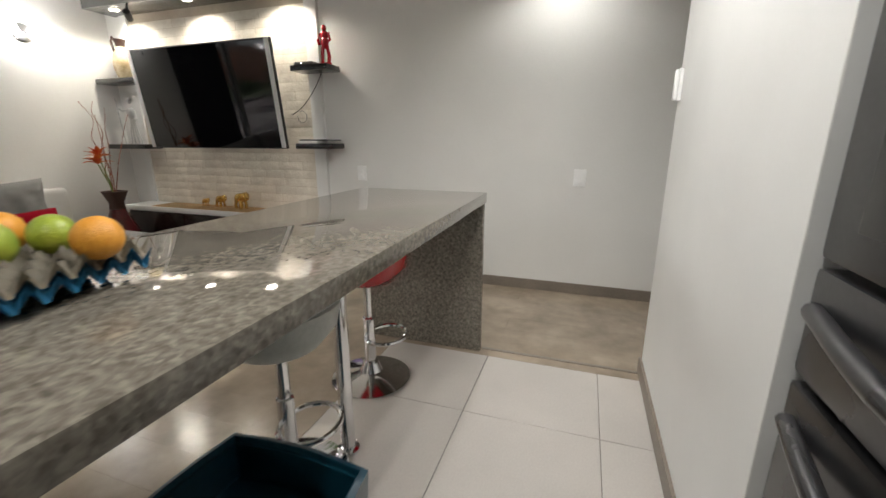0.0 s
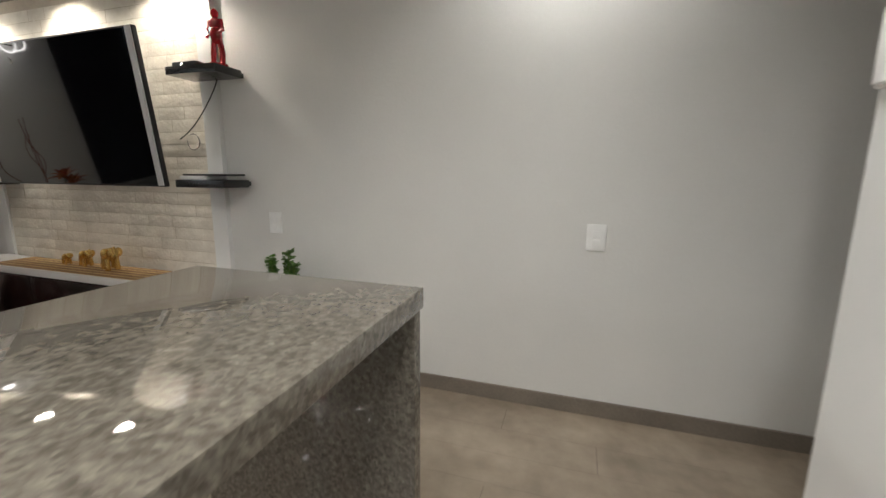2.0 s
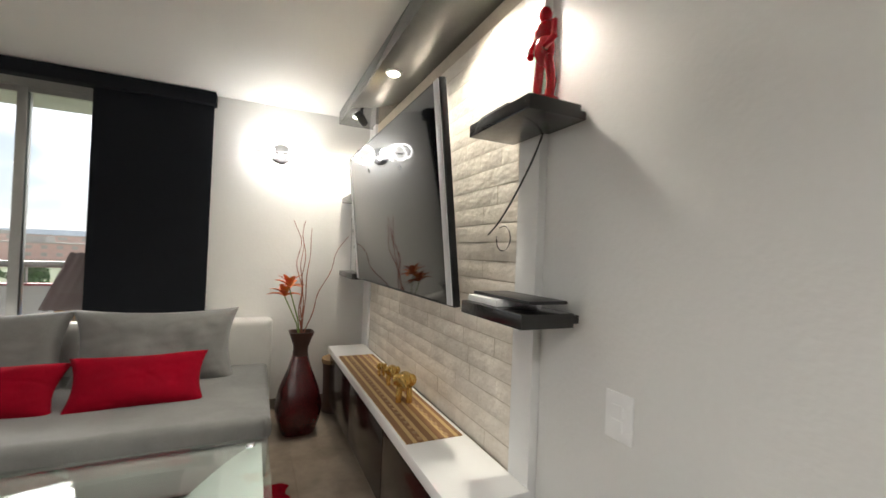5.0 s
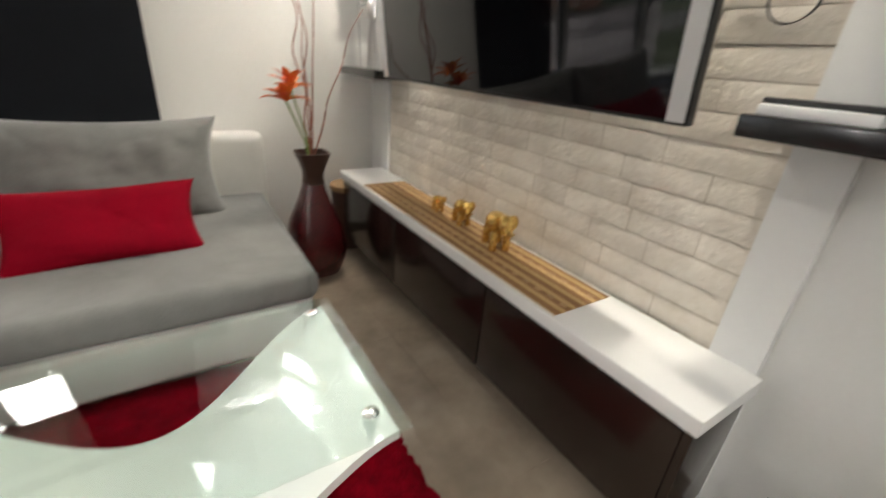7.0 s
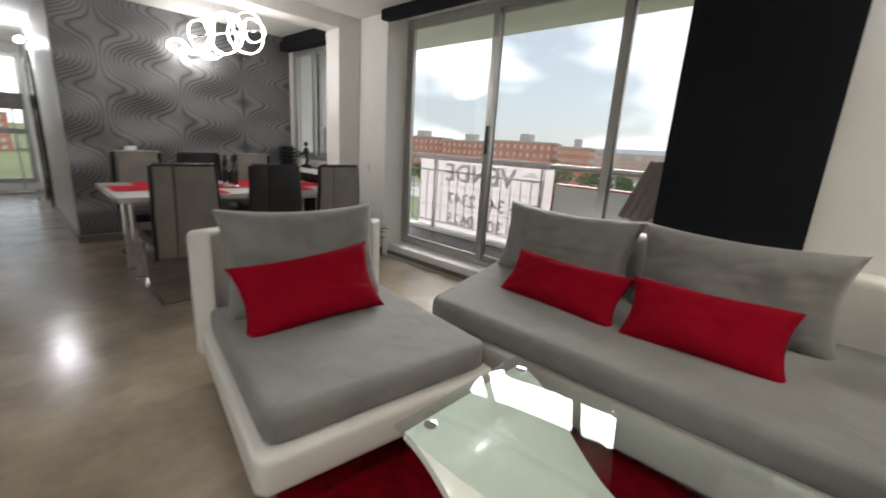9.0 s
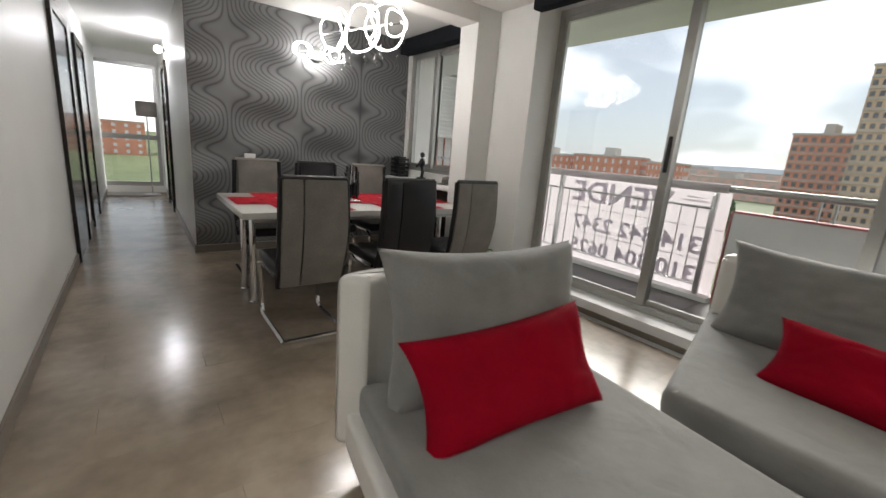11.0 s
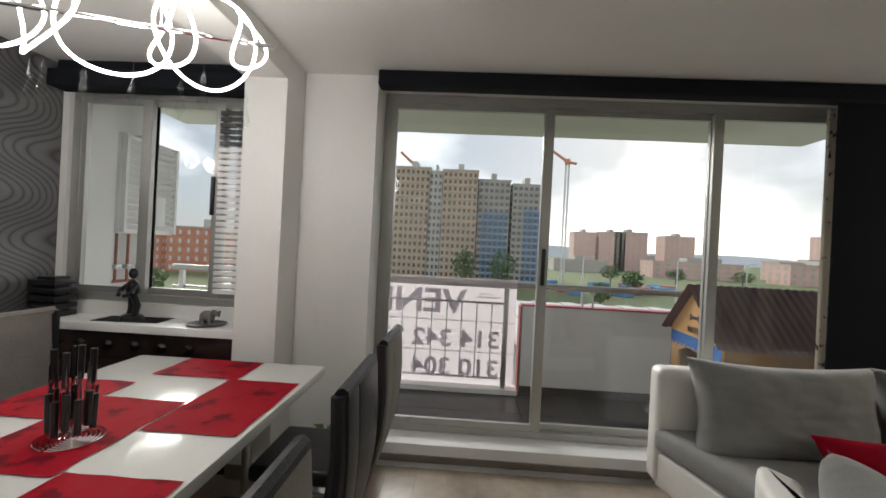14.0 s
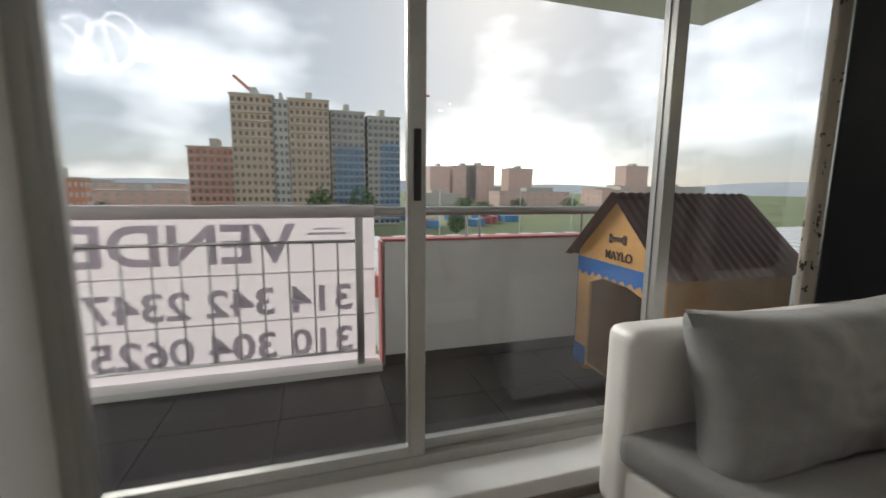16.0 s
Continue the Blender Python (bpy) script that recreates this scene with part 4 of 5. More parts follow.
for k, (fx, fy, fz) in enumerate(((0.04, -0.10, 0.46), (0.06, -0.13, 0.40))):
    part("flower_stem", tube([(0, 0, 0), (fx * 0.3, fy * 0.3, fz * 0.5), (fx, fy, fz)], 0.005, 6), STEM, fl)
    bm = bmesh.new()
    for q in range(13):
        a = q * 2.4 + k
        e = 0.35 + 0.75 * (q % 3) / 2
        p0 = Vector((fx, fy, fz))
        out = Vector((math.cos(a), math.sin(a), 0))
        sd = Vector((-math.sin(a), math.cos(a), 0))
        L, W = rnd.uniform(0.10, 0.135), rnd.uniform(0.016, 0.024)
        rows_ = []
        for c in range(6):
            u = c / 5
            bend = e + 0.5 * (0.5 - u)
            p = p0 + out * L * u * math.cos(bend) + Vector((0, 0, L * u * math.sin(bend)))
            w = W * math.sin(math.pi * (0.08 + 0.9 * u)) ** 0.7
            lift = Vector((0, 0, 0.35 * w))
            rows_.append((bm.verts.new(p - sd * w + lift), bm.verts.new(p), bm.verts.new(p + sd * w + lift)))
        for r0, r1 in zip(rows_, rows_[1:]):
            bm.faces.new((r0[0], r0[1], r1[1], r1[0]))
            bm.faces.new((r0[1], r0[2], r1[2], r1[1]))
    part("flower_head", bm, PETAL, fl, "open orange and red lily bloom")
# log shape added in place of the box that stands in this corner
stp = thing("log_for_box", "sawn log shape standing in for the box behind the vase", "stool", (-5.03, 3.72, 0))
part("trunk", lathe([(0.13, 0), (0.12, 0.12), (0.125, 0.3), (0.13, 0.40)], 20), BROWN, stp, "dark bark trunk")
part("top", lathe([(0.135, 0.40), (0.14, 0.41), (0.138, 0.435)], 20), WOODCUT, stp, "pale sawn top")


def leafy(parent, n, stems, size, seed, name="leaves"):
    r = random.Random(seed)
    bm = bmesh.new()
    for q in range(n):
        path, spread = stems[q % len(stems)]
        a = r.random() ** 0.8
        i = min(len(path) - 2, int(a * (len(path) - 1)))
        t = a * (len(path) - 1) - i
        p = Vector(path[i]).lerp(Vector(path[i + 1]), t)
        an = r.uniform(0, 6.28)
        p += Vector((math.cos(an), math.sin(an), r.uniform(-0.4, 0.5))) * spread * r.uniform(0.25, 1)
        d = Vector((math.cos(an), math.sin(an), r.uniform(-0.5, 0.7))).normalized()
        s = d.cross(Vector((r.uniform(-0.3, 0.3), r.uniform(-0.3, 0.3), 1))).normalized()
        u = s.cross(d)
        L, W = size * r.uniform(0.6, 1.2), size * r.uniform(0.35, 0.6)
        v = [p, p + d * L * 0.35 + s * W * 0.5, p + d * L + u * L * -0.15, p + d * L * 0.35 - s * W * 0.5, p + d * L * 0.5 + u * L * 0.12]
        v = [bm.verts.new(c) for c in v]
        bm.faces.new((v[0], v[1], v[4]))
        bm.faces.new((v[1], v[2], v[4]))
        bm.faces.new((v[2], v[3], v[4]))
        bm.faces.new((v[3], v[0], v[4]))
    tagged(part(name, bm, LEAF, parent), kind="stuff")


def column_leaves(parent, path, spread, seed):
    """Small cupped round leaves packed in a column round one stalk."""
    r = random.Random(seed)
    bm = bmesh.new()
    n = int(320 * (path[-1][2] - path[0][2]))
    for q in range(n):
        a = (q + r.random()) / n * (len(path) - 1)
        i = min(len(path) - 2, int(a))
        p = Vector(path[i]).lerp(Vector(path[i + 1]), a - i)
        p += Vector((0, 0, 0.01))
        an = q * 2.4 + r.uniform(-0.5, 0.5)
        out = Vector((math.cos(an), math.sin(an), r.uniform(-0.2, 0.9))).normalized()
        sd = out.cross(Vector((0, 0, 1))).normalized()
        up = sd.cross(out)
        rr, c = r.uniform(0.014, 0.021), p + out * spread * r.uniform(0.5, 1.05)
        mid = bm.verts.new(c - up * 0.004)
        rim = [bm.verts.new(c + out * rr * math.cos(b) + sd * rr * 1.05 * math.sin(b) + up * (0.004 + 0.004 * math.sin(3 * b + q))) for b in np.linspace(0, 2 * math.pi, 8)[:-1]]
        for v0, v1 in zip(rim, rim[1:] + rim[:1]):
            bm.faces.new((mid, v0, v1))
    tagged(part("leaves", bm, LEAF, parent), kind="stuff")


def pot(parent, r0, r1, h, mat, name="pot"):
    part(name, lathe([(r0, 0), (r0 + 0.005, 0.005), (r1, h - 0.025), (r1 + 0.008, h - 0.02), (r1 + 0.008, h), (r1 - 0.006, h), (r0 * 0.95, 0.02)], 28), mat, parent)
    part("soil", lathe([(r1 * 0.9, h - 0.04), (r1 * 0.93, h - 0.022)], 20), SOIL, parent)


pl = thing("potted_plant", "bushy green plant in a green plastic pot", "potted plant", (-2.10, 3.72, 0))
pot(pl, 0.095, 0.13, 0.215, POTGREEN)
part("saucer", lathe([(0.10, 0.0), (0.125, 0.004), (0.13, 0.012), (0.12, 0.012), (0.10, 0.005)], 24), CARTON_G, pl, "worn pale saucer")
for k, (bx, by, tx, ty, hh) in enumerate(((-0.03, -0.02, -0.12, -0.05, 0.56), (-0.01, 0.0, -0.02, -0.02, 0.75), (0.02, 0.02, 0.06, 0.03, 0.78), (0.04, 0.0, 0.115, 0.0, 0.72), (0.0, -0.04, 0.02, -0.07, 0.50), (-0.03, 0.03, -0.06, 0.05, 0.62), (0.05, 0.02, 0.10, -0.06, 0.48))):
    path = [(bx, by, 0.17), (bx * 1.5 + tx * 0.3, by + ty * 0.3, 0.17 + (hh - 0.17) * 0.45), (tx, ty, hh)]
    stalk = part("stem", tube(path, 0.007, 6, taper=0.5), STEM, pl)
    column_leaves(stalk, path, 0.027, 30 + k)
p2 = thing("potted_plant", "small spiky plant in white and lilac pots", "potted plant", (-2.40, 3.70, 0))
part("outer_pot", lathe([(0.065, 0), (0.075, 0.10), (0.07, 0.10), (0.06, 0.01)], 22), POTLILAC, p2, "lilac lower pot")
part("inner_pot", lathe([(0.06, 0.09), (0.085, 0.21), (0.08, 0.21), (0.055, 0.10)], 22), PLASTIC_W, p2, "white upper pot")
part("soil", lathe([(0.07, 0.17), (0.075, 0.19)], 16), SOIL, p2)
for q in range(9):
    a = q * 0.7
    part("blade", tube([(0.02 * math.cos(a), 0.02 * math.sin(a), 0.18), (0.04 * math.cos(a), 0.04 * math.sin(a), 0.30), (0.08 * math.cos(a), 0.08 * math.sin(a), 0.38 + 0.02 * (q % 3))], 0.009, 5, taper=0.15), LEAF, p2)
p3 = thing("potted_plant", "leafy green plant on the floor beside the window", "potted plant", (-5.0, -0.98, 0))
pot(p3, 0.07, 0.10, 0.17, PLASTIC_K)
leafy(p3, 160, [([(0, 0, 0.15), (0.02, 0.02, 0.25), (0.06, 0.05, 0.33)], 0.11), ([(0, 0, 0.15), (-0.04, 0.05, 0.24), (-0.06, 0.1, 0.30)], 0.11)], 0.085, 5)

# ---- dining ----
dt = thing("dining_table", "white gloss dining table on chrome legs", "dining table", (-3.805, -1.525, 0))
part("tabletop", box(-0.965, 0.965, -0.525, 0.525, 0.70, 0.745, 0.006), TABLEW, dt)
part("apron", box(-0.86, 0.86, -0.40, 0.40, 0.655, 0.699, 0.004), STEEL, dt)
for dx in (-0.835, 0.835):
    for dy in (-0.17, 0.17):
        part("leg", lathe([(0.035, 0), (0.035, 0.012), (0.024, 0.016), (0.024, 0.655)], 14), CHROME, dt, "", pose(dx, dy, 0))
for x0, x1, y0, y1 in ((-3.61, -3.08, -2.04, -1.73), (-4.34, -3.93, -2.04, -1.73), (-3.22, -2.87, -1.76, -1.36), (-4.16, -3.60, -1.73, -1.37), (-4.75, -4.46, -1.75, -1.33),
                       (-3.63, -3.09, -1.36, -1.01), (-4.46, -3.90, -1.36, -1.02)):
    bm = bmesh.new()
    g = {}
    for i in range(13):
        for j in range(9):
            x, y = x0 + (x1 - x0) * i / 12, y0 + (y1 - y0) * j / 8
            x += 0.004 * noise.noise(Vector((x * 9, y * 9, 1)))
            y += 0.006 * noise.noise(Vector((x * 9, y * 9, 4)))
            g[i, j] = bm.verts.new((x, y, 0.747 + 0.0025 * (1 + noise.noise(Vector((x * 8, y * 8, 0))))))
    for i in range(12):
        for j in range(8):
            bm.faces.new((g[i, j], g[i + 1, j], g[i + 1, j + 1], g[i, j + 1]))
    solo("placemat", bm, PLACEMAT, "red placemat with dark flower print on white table", "placemat", group="red placemats")


def chair(x, y, rz, mat, side, front, label):
    c = thing("dining_chair", label, "chair", (x, y, 0), rz, "dining chairs")
    prof = []
    for i in range(15):
        a = i / 14
        z = 0.33 + 0.68 * a
        yy = 0.02 + 0.10 * math.sin(a * 2.6) - 0.07 * a ** 2 + 0.11 * a ** 3
        prof.append((yy, z))
    for nm, xa, xb, mm in (("backrest", -0.205, 0.075, mat), ("backrest_strip", 0.079, 0.205, mat)):
        bm = bmesh.new()
        rows = []
        for i, (yy, z) in enumerate(prof):
            th = 0.042 * (1 - 0.3 * i / 14)
            k = 1 - 0.06 * abs(2 * i / 14 - 1)
            rows.append([bm.verts.new((xa * k, yy, z)), bm.verts.new((xb * k, yy, z)), bm.verts.new((xb * k, yy - th, z)), bm.verts.new((xa * k, yy - th, z))])
        for a, b in zip(rows, rows[1:]):
            for q in range(4):
                bm.faces.new((a[q], a[(q + 1) % 4], b[(q + 1) % 4], b[q]))
        bm.faces.new(rows[0][::-1])
        bm.faces.new(rows[-1])
        bmesh.ops.recalc_face_normals(bm, faces=bm.faces[:])
        sharp = [e for e in bm.edges if len(e.link_faces) == 2 and e.calc_face_angle(0) > 0.9]
        bmesh.ops.bevel(bm, geom=sharp, offset=0.010, segments=2, profile=0.6, affect="EDGES")
        part(nm, bm, mm, c)
    bm = bmesh.new()
    rows = []
    for i, (yy, z) in enumerate(prof):
        k, th = 1 - 0.06 * abs(2 * i / 14 - 1), 0.042 * (1 - 0.3 * i / 14)
        fy = yy - th - 0.036 * math.sin(math.pi * min(1.0, 0.12 + i / 14 * 0.8))
        rows.append([bm.verts.new((-0.2 * k, yy - th * 0.75, z)), bm.verts.new((-0.17 * k, fy, z)), bm.verts.new((0, fy - 0.004, z)), bm.verts.new((0.17 * k, fy, z)), bm.verts.new((0.2 * k, yy - th * 0.75, z))])
    for a, b in zip(rows, rows[1:]):
        for q in range(4):
            bm.faces.new((a[q], a[q + 1], b[q + 1], b[q]))
    bm.faces.new(rows[-1])
    bm.faces.new(rows[0][::-1])
    bmesh.ops.recalc_face_normals(bm, faces=bm.faces[:])
    part("front_pad", bm, front, c, "padded front of the backrest")
    top = [(x_, prof[-1][0] - 0.022, prof[-1][1]) for x_ in (-0.19, -0.1, 0.0, 0.1, 0.19)]
    part("top_roll", tube(top, 0.021, 8), front, c, "rounded top edge")
    part("backrest_edge", tube([(-0.205 * (1 - 0.06 * abs(i / 7 - 1)), yy - 0.03, z) for i, (yy, z) in enumerate(prof)], 0.021, 7), side, c, "dark side piping")
    part("backrest_edge", tube([(0.205 * (1 - 0.06 * abs(i / 7 - 1)), yy - 0.03, z) for i, (yy, z) in enumerate(prof)], 0.021, 7), side, c, "dark side piping")
    part("seat", box(-0.21, 0.21, -0.46, 0.03, 0.40, 0.47, 0.025, 3), side, c, "padded leather seat")
    for sx in (-1, 1):
        X = sx * 0.2
        pts = [(X, 0.12, 0.014), (X, -0.36, 0.014), (X, -0.41, 0.03), (X, -0.43, 0.08), (X, -0.42, 0.34), (X, -0.36, 0.385), (X, -0.05, 0.39)]
        part("runner", tube(pts, 0.014, 4), CHROME, c, "flat chrome cantilever tube")
    part("rear_bar", box(-0.205, 0.205, 0.108, 0.135, 0.0, 0.028, 0.004), CHROME, c)
    return c


for x, dark in ((-3.17, 0), (-3.83, 1), (-4.43, 0)):
    chair(x, -0.68, 0, LEATHER_K if dark else LEATHER_G, LEATHER_K, LEATHER_K, "cantilever dining chair in black leather" if dark else "cantilever dining chair in grey suede with dark edges")
for x, dark in ((-3.23, 0), (-3.79, 1), (-4.36, 0)):
    chair(x, -2.27, 180, LEATHER_K if dark else LEATHER_G, LEATHER_K, LEATHER_K if dark else LEATHER_G, "cantilever dining chair in black leather" if dark else "cantilever dining chair in grey suede with dark edges")

kh = thing("cutlery_stand", "chrome cutlery stand with black-handled knives and forks", "cutlery stand", (-3.80, -1.51, 0.7535))
for k in range(7):
    ring = [(r * math.cos(a), r * math.sin(a), 0.004) for r in (0.015 + 0.0125 * k,) for a in np.linspace(0, 2 * math.pi, 24)[:-1]]
    part("base_ring", tube(ring, 0.0022, 5, True), CHROME, kh)
part("stem", tube([(0, 0, 0.0), (0, 0, 0.30)], 0.005, 8), CHROME, kh)
for k in range(12):
    a = k * math.pi / 6
    hx, hy = 0.055 * math.cos(a), 0.055 * math.sin(a)
    z0 = 0.03 + 0.02 * (k % 2)
    cut = part("knife" if k % 2 else "fork", tube([(hx, hy, z0), (hx * 1.05, hy * 1.05, z0 + 0.11)], 0.011, 7), PLASTIC_K, kh, "black handled cutlery")
    part("blade", box(hx - 0.006, hx + 0.006, hy - 0.001, hy + 0.001, z0 + 0.11, z0 + 0.20), CHROME, cut)
for k in range(4):
    a = k * math.pi / 2 + 0.4
    kn = part("steak_knife", tube([(0.05 * math.cos(a), 0.05 * math.sin(a), 0.18), (0.052 * math.cos(a), 0.052 * math.sin(a), 0.29)], 0.010, 7), PLASTIC_K, kh)
gl = thing("red_glass", "small red drinking glass beside the cutlery stand", "glass", (-3.88, -1.62, 0.7535))
part("bowl", lathe([(0.03, 0), (0.036, 0.10), (0.034, 0.10), (0.027, 0.006)], 20), REDGLOSS, gl)

sb = thing("sideboard", "narrow sideboard with white top under the dining window", "sideboard", (-5.055, -2.315, 0))
part("body", box(-0.13, 0.11, -0.685, 0.69, 0.0, 0.82, 0.004), DARKWOOD, sb, "dark open carcass")
part("top", box(-0.134, 0.135, -0.695, 0.694, 0.822, 0.87, 0.004), WHITE, sb, "white top slab")
for k in range(3):
    part("door", box(0.111, 0.122, -0.68 + k * 0.457, -0.228 + k * 0.457, 0.02, 0.66, 0.003), DARKWOOD, sb)
for k in range(6):
    bt = thing("wine_bottle", "dark wine bottle lying on the sideboard shelf", "bottle", (-4.935, -2.75 + k * 0.17, 0.74), 0, "wine bottles")
    part("neck_end", lathe([(0.034, -0.01), (0.03, 0.0), (0.014, 0.012), (0.013, 0.03)], 12), BLACKGLASS, bt, "", pose(0, 0, 0, 0, 90, 0))
to = thing("knife_block", "black slatted knife block on the sideboard", "knife block", (-5.07, -2.90, 0.871))
for k in range(5):
    part("slat", box(-0.08, 0.08, -0.09, 0.09, 0.05 * k, 0.05 * k + 0.03, 0.004), PLASTIC_K, to)
part("core", box(-0.05, 0.05, -0.06, 0.06, 0.0, 0.25), PLASTIC_K, to)
bm = bmesh.new()
lathe([(0.055, 0), (0.05, 0.02), (0.035, 0.03)], 14, bm=bm)
for sx in (-1, 1):
    tube([(sx * 0.03, 0, 0.02), (sx * 0.035, 0.01, 0.08), (sx * 0.015, 0, 0.13)], 0.016, 7, bm=bm)
ball(0, 0, 0.165, 0.038, 0.03, 0.05, 12, bm)
ball(0, 0, 0.245, 0.022, 0.022, 0.028, 10, bm)
tube([(-0.035, 0, 0.19), (-0.07, -0.03, 0.15), (-0.03, -0.05, 0.13)], 0.011, 6, bm=bm)
tube([(0.035, 0, 0.19), (0.07, -0.03, 0.15), (0.03, -0.05, 0.13)], 0.011, 6, bm=bm)
bmesh.ops.scale(bm, verts=bm.verts[:], vec=(1.25, 1.25, 1.2))
solo("statuette", bm, LEATHER_K, "dark metal statuette on the sideboard", "statuette", pose(-5.06, -2.36, 0.8745, 0, 0, 60))
solo("table_mat", box(-0.09, 0.09, -0.2, 0.2, 0, 0.003), BLIND, "black mat under the statuette", "mat", pose(-5.08, -2.36, 0.871, 0, 0, 5))
eb = bmesh.new()
ball(0, 0, 0.045, 0.05, 0.03, 0.035, 12, eb)
ball(0.05, 0, 0.065, 0.024, 0.02, 0.024, 10, eb)
tube([(0.065, 0, 0.06), (0.085, 0, 0.05), (0.09, 0, 0.085)], 0.008, 6, bm=eb)
for lx in (-0.03, 0.03):
    tube([(lx, 0.015, 0), (lx, 0.015, 0.04)], 0.012, 7, bm=eb)
    tube([(lx, -0.015, 0), (lx, -0.015, 0.04)], 0.012, 7, bm=eb)
solo("elephant_figurine", eb, LEATHER_G, "small grey elephant figurine on a dish", "figurine", pose(-5.05, -1.86, 0.883, 0, 0, 80))
solo("dish", lathe([(0.05, 0), (0.11, 0.008), (0.115, 0.012), (0.05, 0.006)], 24), PLASTIC_K, "flat dark dish on the sideboard", "dish", pose(-5.05, -1.86, 0.871))
ws = thing("light_switch", "white switch plate on the dark wallpaper", "light switch", (-3.30, -3.0155, 0.985))
part("plate", box(-0.055, 0.055, 0, 0.009, -0.06, 0.06, 0.004), PLASTIC_W, ws)
so = thing("wall_socket", "white socket plate on the wall by the window", "socket", (-5.189, -1.19, 0.95))
part("plate", box(0, 0.008, -0.035, 0.035, -0.055, 0.055, 0.003), PLASTER, so)
lv = thing("louvre_shutter", "white louvred strip in the dining window", "louvre", (-5.206, -1.83, 0))
for k in range(30):
    part("slat", box(-0.012, 0.012, -0.095, 0.098, 1.05 + k * 0.041, 1.077 + k * 0.041), PLASTIC_W if k < 24 else DARKSTEEL, lv, sm=False)
part("side_rail", box(-0.014, 0.014, 0.0985, 0.0995, 1.0, 2.33), ALU, lv)

# ---- corridor ----
for nm, y0, y1 in (("door_1", -3.9, -3.0), ("door_2", -5.6, -4.7)):
    d = struct(nm, box(-1.85, -1.832, y0, y1, 0.0, 2.1, 0.003), DARKWOOD, "dark wooden corridor door, closed")
    part("door_frame", boxes((-1.862, -1.832, y0 - 0.08, y0 - 0.002, 0, 2.18), (-1.862, -1.832, y1 + 0.002, y1 + 0.08, 0, 2.18), (-1.862, -1.832, y0 - 0.002, y1 + 0.002, 2.102, 2.18)), DARKWOOD, d, sm=False)
d = struct("door_3", box(-2.758, -2.744, -6.6, -5.7, 0.0, 2.1, 0.003), DARKWOOD, "dark wooden corridor door, closed")
part("door_frame", boxes((-2.758, -2.72, -6.68, -6.602, 0, 2.18), (-2.758, -2.72, -5.698, -5.62, 0, 2.18), (-2.758, -2.72, -6.602, -5.698, 2.102, 2.18)), DARKWOOD, d, sm=False)
hl = thing("hall_lamp", "small glowing spotlight on the corridor wall", "wall lamp", (-2.755, -5.45, 2.28))
part("bracket", box(0, 0.05, -0.02, 0.02, -0.02, 0.02, 0.004), STEEL, hl)
part("bulb", ball(0.09, 0, 0, 0.05, seg=12), LED, hl)
fl2 = thing("floor_lamp", "floor lamp with grey drum shade by the far window", "floor lamp", (-2.52, -7.7, 0))
part("base", lathe([(0.13, 0), (0.13, 0.02), (0.02, 0.03)], 20), STEEL, fl2)
part("pole", lathe([(0.012, 0.03), (0.012, 1.5)], 10), STEEL, fl2)
part("shade", lathe([(0.16, 1.42), (0.16, 1.68), (0.15, 1.68), (0.15, 1.42)], 24), LEATHER_G, fl2, "grey drum shade")
solo("door_mat", box(-0.40, 0.40, -0.25, 0.25, 0, 0.016, 0.005), BASEBOARD, "dark mat before the far window", "mat", pose(-2.2, -7.75, 0.001))


# ---- balcony ----
struct("balcony_slab", box(-6.98, -5.601, -3.4, 3.6, -0.25, -0.012), SLATE, "concrete balcony slab")
struct("balcony_soffit", box(-6.95, -5.6, -3.4, 3.15, 2.66, 2.85), FACADE, "white underside of the balcony above")
struct("wall_balcony_south", box(-6.24, -5.57, -3.38, -3.17, -0.2, 2.66), FACADE, "white outer wall beside the dining window")
struct("facade", boxes((-5.6, -5.571, -3.168, -2.98, -0.2, 2.66), (-5.6, -5.57, 2.66, 3.6, -0.2, 2.66)), FACADE, "white outer face of the building")
par = struct("parapet", box(-6.86, -6.74, 0.36, 3.3, -0.012, 0.885, 0.004), FACADE, "white solid balcony parapet")
part("coping", box(-6.87, -6.73, 0.35, 3.31, 0.886, 0.905, 0.004), REDTRIM, par, "reddish coping strip")
part("end_strip", box(-6.87, -6.735, 0.335, 0.349, 0.0, 0.885), REDTRIM, par, "reddish end strip")
struct("balcony_kerb", box(-6.86, -6.66, -3.3, 0.33, -0.012, 0.045, 0.004), FACADE, "pale kerb under the balcony railing")
struct("baseboard_balcony", box(-6.738, -6.722, 0.36, 3.3, -0.01, 0.08), SLATE, "black skirting of the parapet")
rail = thing("balcony_railing", "grey metal balcony railing with round handrail", "railing", (-6.73, 0, 0))
part("handrail", tube([(0.0, -3.3, 1.095), (0.0, 3.3, 1.095)], 0.032, 12), ALU, rail, "round brushed handrail")
part("lower_rail", tube([(0, -3.3, 0.14), (0, 0.2, 0.14)], 0.011, 6), STEEL, rail)
part("upper_rail", tube([(0, -3.3, 0.90), (0, 0.2, 0.90)], 0.011, 6), STEEL, rail)
for k in range(23):
    y = 0.05 - 0.152 * k
    part("baluster", tube([(0, y, 0.14), (0, y, 0.90)], 0.007, 6), STEEL, rail)
for y in (0.19, -1.6, -3.2):
    part("post", box(-0.02, 0.02, y - 0.025, y + 0.025, 0.046, 1.07, 0.004), STEEL, rail)
for y in (0.95, 1.05, 1.9):
    part("post", tube([(0.0, y, 0.906), (0, y, 1.07)], 0.010, 6), STEEL, rail)

